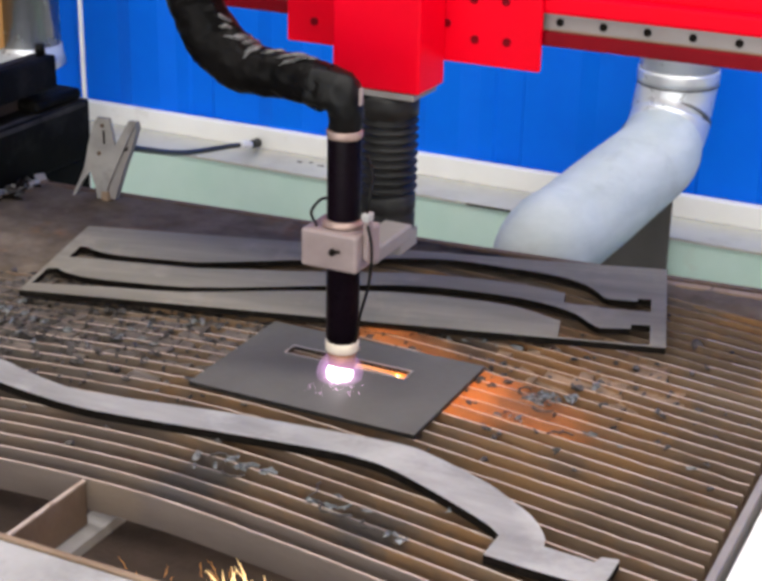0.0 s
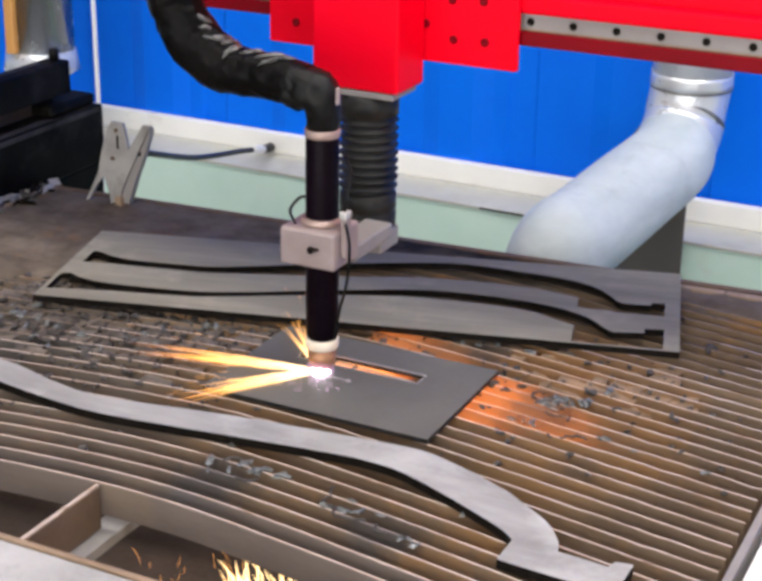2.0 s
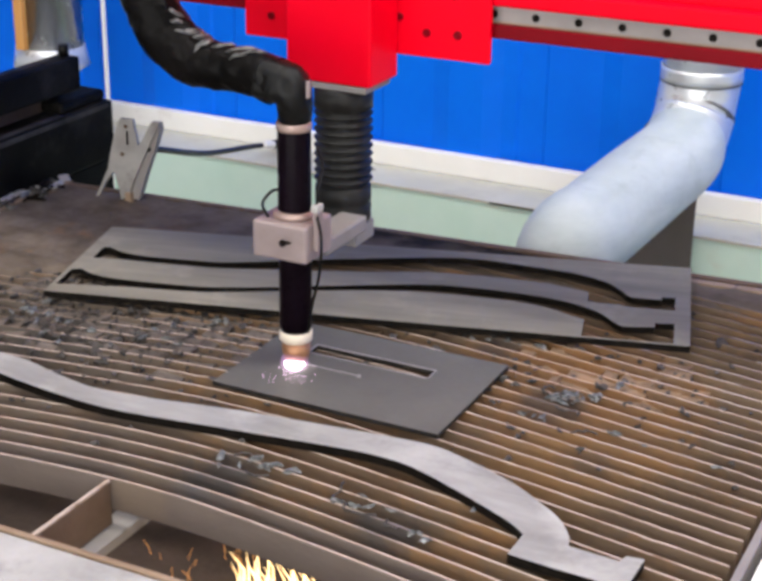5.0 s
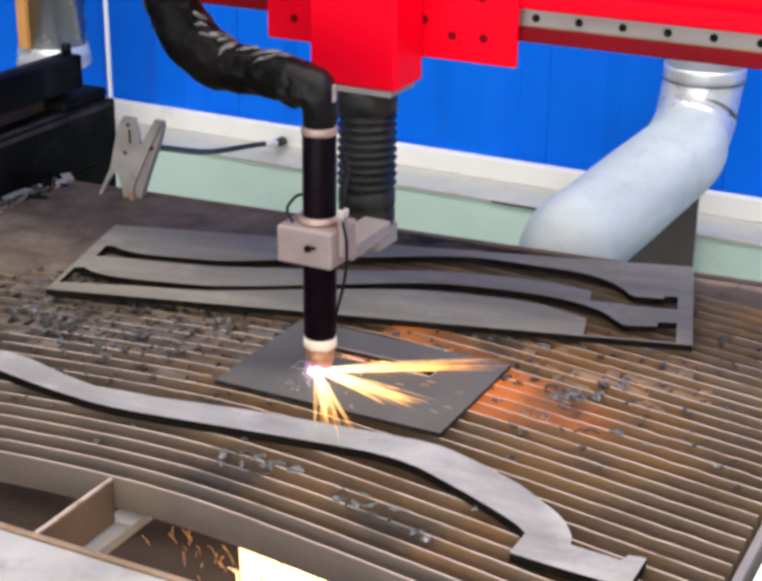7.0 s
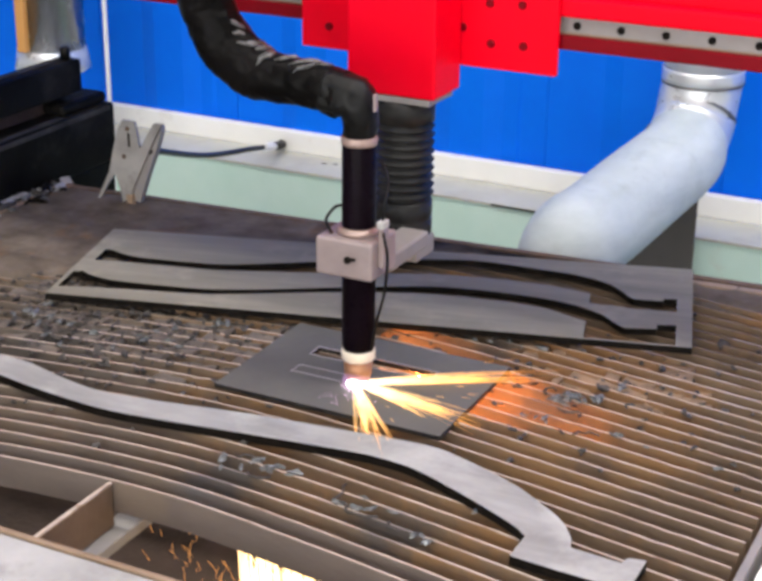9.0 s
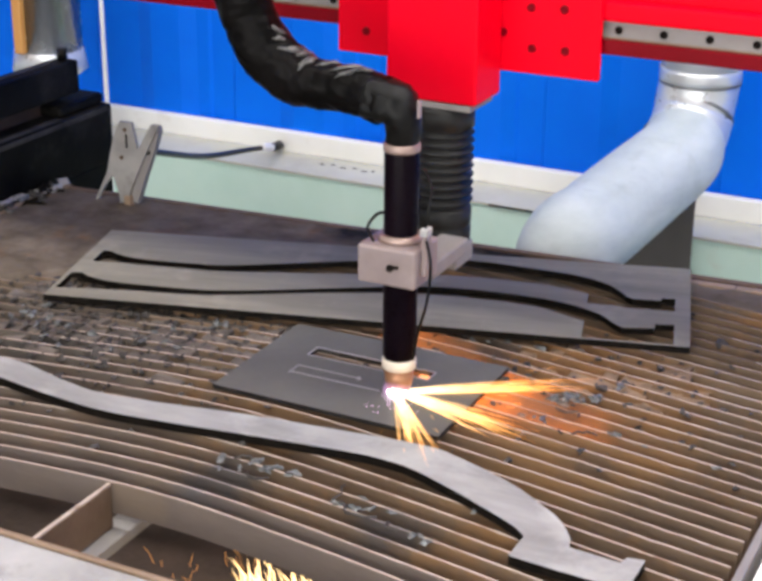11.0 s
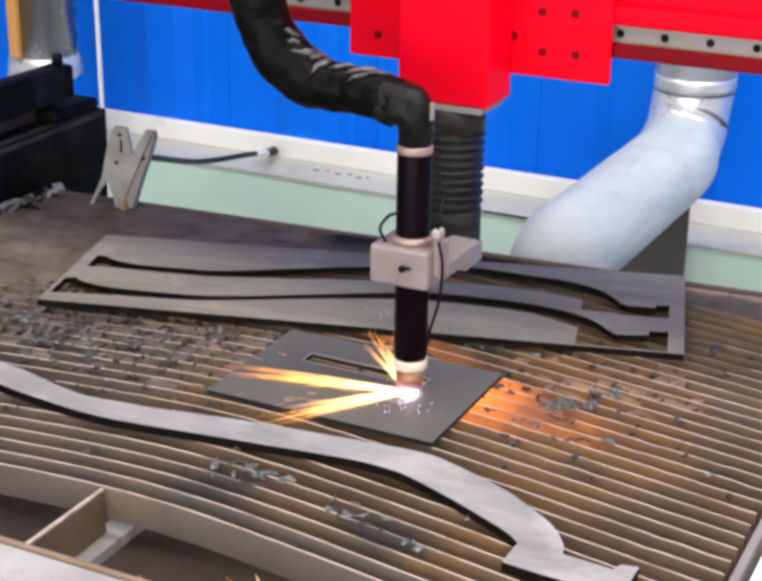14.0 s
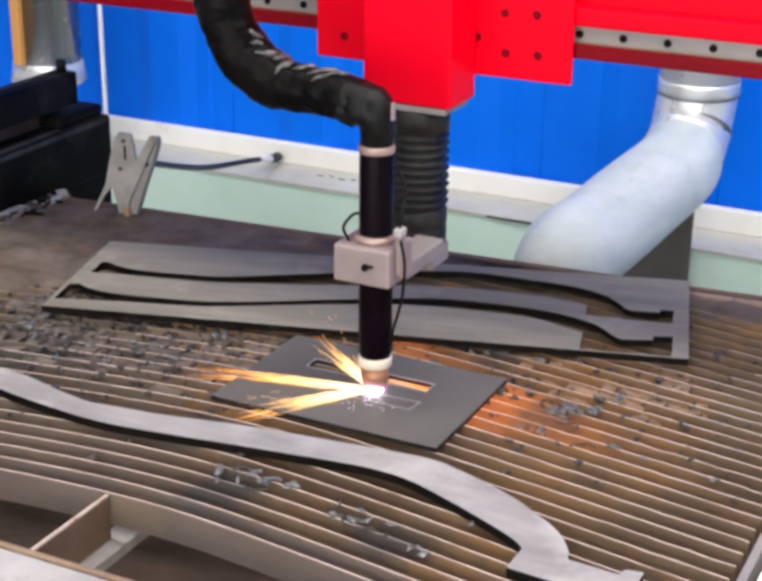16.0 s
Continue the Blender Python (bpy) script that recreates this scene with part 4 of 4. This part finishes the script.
def fire(length, wide, count, spread, seed):
    rnd = random.Random(seed)
    bm = B()
    for k in range(count):
        a, e = rnd.gauss(0, spread), abs(rnd.gauss(0.02, 0.03))
        reach = length * (1.0 if k == 0 else rnd.uniform(0.35, 1.0))
        a = 0 if k == 0 else a
        w = wide * (1.0 if k == 0 else rnd.uniform(0.3, 0.9))
        d = Vector((math.cos(a), math.sin(a), math.sin(e))).normalized()
        bend = rnd.gauss(0, 0.006)
        line = [d * (reach * i / 14) + Vector((0, bend, -0.008)) * (i / 14) ** 2 for i in range(15)]
        tube(bm, line, lambda t: w * (0.3 + 3.2 * t * (1 - t) ** 1.3) * (1.02 - t), 8, 0.35, 110)
    for k in range(count // 2):
        a, e, s = rnd.gauss(0, spread * 2), rnd.uniform(0.0, 0.25), rnd.uniform(0.5, 1.2) * length
        d = Vector((math.cos(a), math.sin(a), e)).normalized()
        tube(bm, [d * s, d * (s + 0.005), d * (s + 0.010)], 0.00028, 4)
    return bm


# Glowing strip that stands in for firelight on the slats below the slot.
bm = box(B(), -0.004, 0.09, 0.028, 0.064, -0.0016, -0.0012)
under_glow = thing("under_glow", "", "")
under_glow.parent = head
for x, y in ((0.004, -0.037), (0.004, -0.014), (0.004, 0.009), (0.004, 0.033), (0.004, 0.057), (0.035, 0.009), (0.045, 0.033), (0.04, 0.057), (0.035, 0.080)):
    blob = B()
    bmesh.ops.create_uvsphere(blob, u_segments=10, v_segments=6, radius=0.005, matrix=Matrix.Translation((x, y, -0.016)))
    part("under_firelight", blob, CHANNEL, under_glow, "fire blown along the slats under the plate")
part("under_firelight", bm, UNDER, under_glow, "firelight under the slot, built as a glowing strip")
jets = [tagged(part("spark_jet", fire(0.25, 0.0056, 24, 0.018, 1), FLAME, head, "jet of orange sparks"), kind="stuff"), tagged(part("spark_jet", fire(0.172, 0.0056, 28, 0.075, 2), FLAME, head, "jet of orange sparks"), kind="stuff"), tagged(part("spark_jet", fire(0.175, 0.0052, 26, 0.070, 3), FLAME, head, "jet of orange sparks"), kind="stuff")]

# fire that leaves the plate's edges along the channels between the slats
streams = thing("channel_fire", "orange fire blown along the channels between the slats", "fire")
rnd = random.Random(21)
for k in range(6, 24):
    mid = -0.308 + 0.0235 * (k + 0.5)
    beside, behind = mid + bow(0.24), mid + bow(0.05)
    if -0.035 < beside < 0.10:
        x0, x1 = 0.192, 0.255 + rnd.uniform(0.0, 0.07) + 0.05 * (0.0 < beside < 0.08)
    elif 0.10 < behind < 0.165:
        x0, x1 = rnd.uniform(0.0, 0.03), rnd.uniform(0.10, 0.18)
    else:
        continue
    line = [Vector((x0 + (x1 - x0) * i / 12, mid + bow(x0 + (x1 - x0) * i / 12), -0.021)) for i in range(13)]
    part("fire_stream", tube(B(), line, lambda t: 0.0034 * (1.1 - t), 7), STREAM, streams)

shower = thing("spark_shower", "white-hot spray of sparks under the front slats", "sparks")
rnd = random.Random(4)
bm = B()
for k in range(170):
    x, y = 0.072 + 0.125 * rnd.random() ** 0.75, rnd.uniform(-0.268, -0.225)
    h = rnd.uniform(0.02, 0.075)
    tube(bm, [Vector((x, y, -0.13)), Vector((x + rnd.uniform(-0.006, 0.004), y - 0.004, -0.13 + h)), Vector((x + rnd.uniform(-0.014, 0.006), y - 0.010, -0.13 + h * 1.3))], lambda t: 0.0019 * (1.05 - t), 5)
tagged(part("spray", bm, POOL, shower), kind="stuff")
bm = B()
for k in range(46):
    x, y, z = rnd.gauss(0.055, 0.035), rnd.uniform(-0.30, -0.24), rnd.uniform(-0.12, -0.04)
    a = rnd.uniform(-0.9, 0.9)
    s = rnd.uniform(0.5, 1.6)
    tube(bm, [Vector((x, y, z)), Vector((x + 0.004 * s * math.sin(a), y - 0.002, z + 0.008 * s)), Vector((x + 0.010 * s * math.sin(a), y - 0.004, z + 0.013 * s))], 0.0002, 4)
tagged(part("spark", bm, SPARK, shower, "flying orange sparks"), kind="stuff")

# raised dross along the second slot, which the torch leaves behind it
dross = []
bm = box(B(), 0.0, 0.0118, -0.0007, 0.0007, -0.0008, 0.0003, 0.0002)
bead = finish("dross_bead", bm, BEAD)
for x0, y0, x1, y1 in ((-0.004, 0.0230, 0.143, 0.0230), (-0.004, 0.0450, 0.143, 0.0450), (0.1435, 0.0235, 0.1435, 0.0445), (-0.0045, 0.0235, -0.0045, 0.0445)):
    d = math.hypot(x1 - x0, y1 - y0)
    for i in range(max(1, round(d / 0.0122))):
        ob = new("dross_bead", bead)
        ob.parent = plate
        f = i / max(1, round(d / 0.0122))
        ob.matrix_basis = at(x0 + (x1 - x0) * f, y0 + (y1 - y0) * f, 0.0057) @ pose(0, 0, 0, 0, 0, math.degrees(math.atan2(y1 - y0, x1 - x0)))
bm = B()
bmesh.ops.create_icosphere(bm, subdivisions=2, radius=0.0026, matrix=Matrix.Translation((0.0755, -0.008, 0.0055)))
part("pierce_slag", bm, BEAD, plate, "pale blob of slag where the cut starts")
RUN = [(0.075, -0.007, 0.0), (0.0, -0.007, 3.6), (0.0, -0.025, 5.6), (0.146, -0.025, 12.2), (0.149, -0.004, 13.2), (0.079, -0.006, 16.4)]
for (xa, ya, ta), (xb, yb, tb) in zip(RUN, RUN[1:]):
    d = math.hypot(xb - xa, yb - ya)
    n = max(1, round(d / 0.012))
    for i in range(n):
        f = i / n
        ob = new("dross_bead", bead)
        ob.parent = plate
        m = at(xa + (xb - xa) * f, ya + (yb - ya) * f, 0.0058) @ pose(0, 0, 0, 0, 0, math.degrees(math.atan2(yb - ya, xb - xa)))
        dross.append((ob, m, ta + (tb - ta) * (i + 1.3) / n))


# ---- what moves ----
HEAD = [(0, 0.079, 0.001), (0.5, 0.072, 0.001), (1, 0.060, 0.001), (1.5, 0.049, 0.001), (2, 0.038, 0.001), (2.5, 0.027, 0), (3, 0.014, 0), (3.5, 0.003, 0.001), (4, 0, 0), (4.3, 0.0, -0.002), (5.5, 0.0, -0.018), (5.75, 0.002, -0.019),
        (6.5, 0.019, -0.019), (7, 0.031, -0.019), (7.5, 0.042, -0.019), (8, 0.056, -0.020), (8.5, 0.067, -0.020), (9, 0.079, -0.020), (11.5, 0.138, -0.018), (12, 0.144, -0.018), (12.5, 0.146, -0.012),
        (13, 0.149, 0.003), (13.5, 0.149, 0.003), (14, 0.138, 0.004), (14.5, 0.126, 0.003), (15, 0.115, 0.002), (15.5, 0.104, 0.002), (16, 0.092, 0.002)]
LEFT, FAN, CROSS = (-167, -131, 131), (32, -10, -52), (26, 92, 131)
# seconds, directions of the three jets, and how far they are tipped down through the cut
JETS = [(0.0, LEFT, 82), (0.2, LEFT, 10), (0.35, LEFT, 0), (3.55, LEFT, 0), (3.7, LEFT, 86), (4.3, (-110, -80, 80), 86), (4.7, (-40, -40, 20), 86), (5.1, FAN, 86), (5.6, FAN, 80), (5.8, FAN, 0), (11.6, FAN, 0), (11.8, FAN, 86), (12.0, (30, 30, 30), 86), (12.15, CROSS, 86), (12.3, CROSS, 0),
        (13.1, CROSS, 0), (13.25, CROSS, 86), (13.35, (100, 130, 131), 86), (13.45, (170, 190, 131), 86), (13.55, (193, 229, 131), 84), (13.7, (193, 229, 131), 0), (15.0, (193, 229, 131), 0), (16.0, (193, 227, 140), 1.3)]
HALO_UP = [(0, 0.010), (0.3, 0.009), (0.45, -0.045), (3.9, -0.045), (11.7, -0.045), (11.9, 0.010), (13.6, 0.010), (13.85, -0.045), (16, -0.045)]
SHOWER = [(0, -0.06), (0.5, -0.055), (1.5, -0.045), (2.5, -0.04), (3.2, -0.004), (3.7, -0.006), (4.0, -0.03), (5.0, -0.04), (6.5, 0.0), (7.2, 0.004), (7.5, -0.02), (8.0, -0.035), (8.5, -0.015), (9.0, -0.010), (11.5, -0.056), (12.0, -0.064), (16.0, -0.07)]

BURN = [(0.0, 0.0), (3.4, 0.0), (3.65, -0.22), (5.4, -0.22), (5.7, 0.0), (16.0, 0.0)]
STREAMS = [(0.0, 0.0), (1.0, 0.0), (3.4, -0.003), (3.65, -0.22), (5.4, -0.22), (5.7, -0.006), (7.0, -0.004), (8.0, 0.0), (14.4, 0.0), (15.2, -0.004), (16.0, -0.008)]


def motions():
    walk(head, [(t, at(x, y, 0)) for t, x, y in HEAD])
    walk(gantry, [(t, at(0, y, 0)) for t, x, y in HEAD])
    for i, jet in enumerate(jets):
        walk(jet, [(t, at(0, -0.006, 0.0085) @ pose(0, 0, 0, 0, 0, way[i]) @ pose(0, 0, 0, 0, tip, 0)) for t, way, tip in JETS])
    walk(halo, [(t, at(0, -0.005, z)) for t, z in HALO_UP])
    walk(under_glow, [(t, at(0, 0, z)) for t, z in BURN])
    walk(streams, [(t, at(0, 0, z)) for t, z in STREAMS])
    walk(shower, [(t, at(0, 0, z)) for t, z in SHOWER])
    for ob, m, t in dross:
        sunk = at(0, 0, -0.003) @ m
        t = min(max(t, 0.1), 15.8)
        rows = [(0.0, sunk), (t, sunk), (t + 0.1, m), (16.0, m)] if t > 0.1 else [(0.0, m), (16.0, m)]
        walk(ob, rows)


motions()
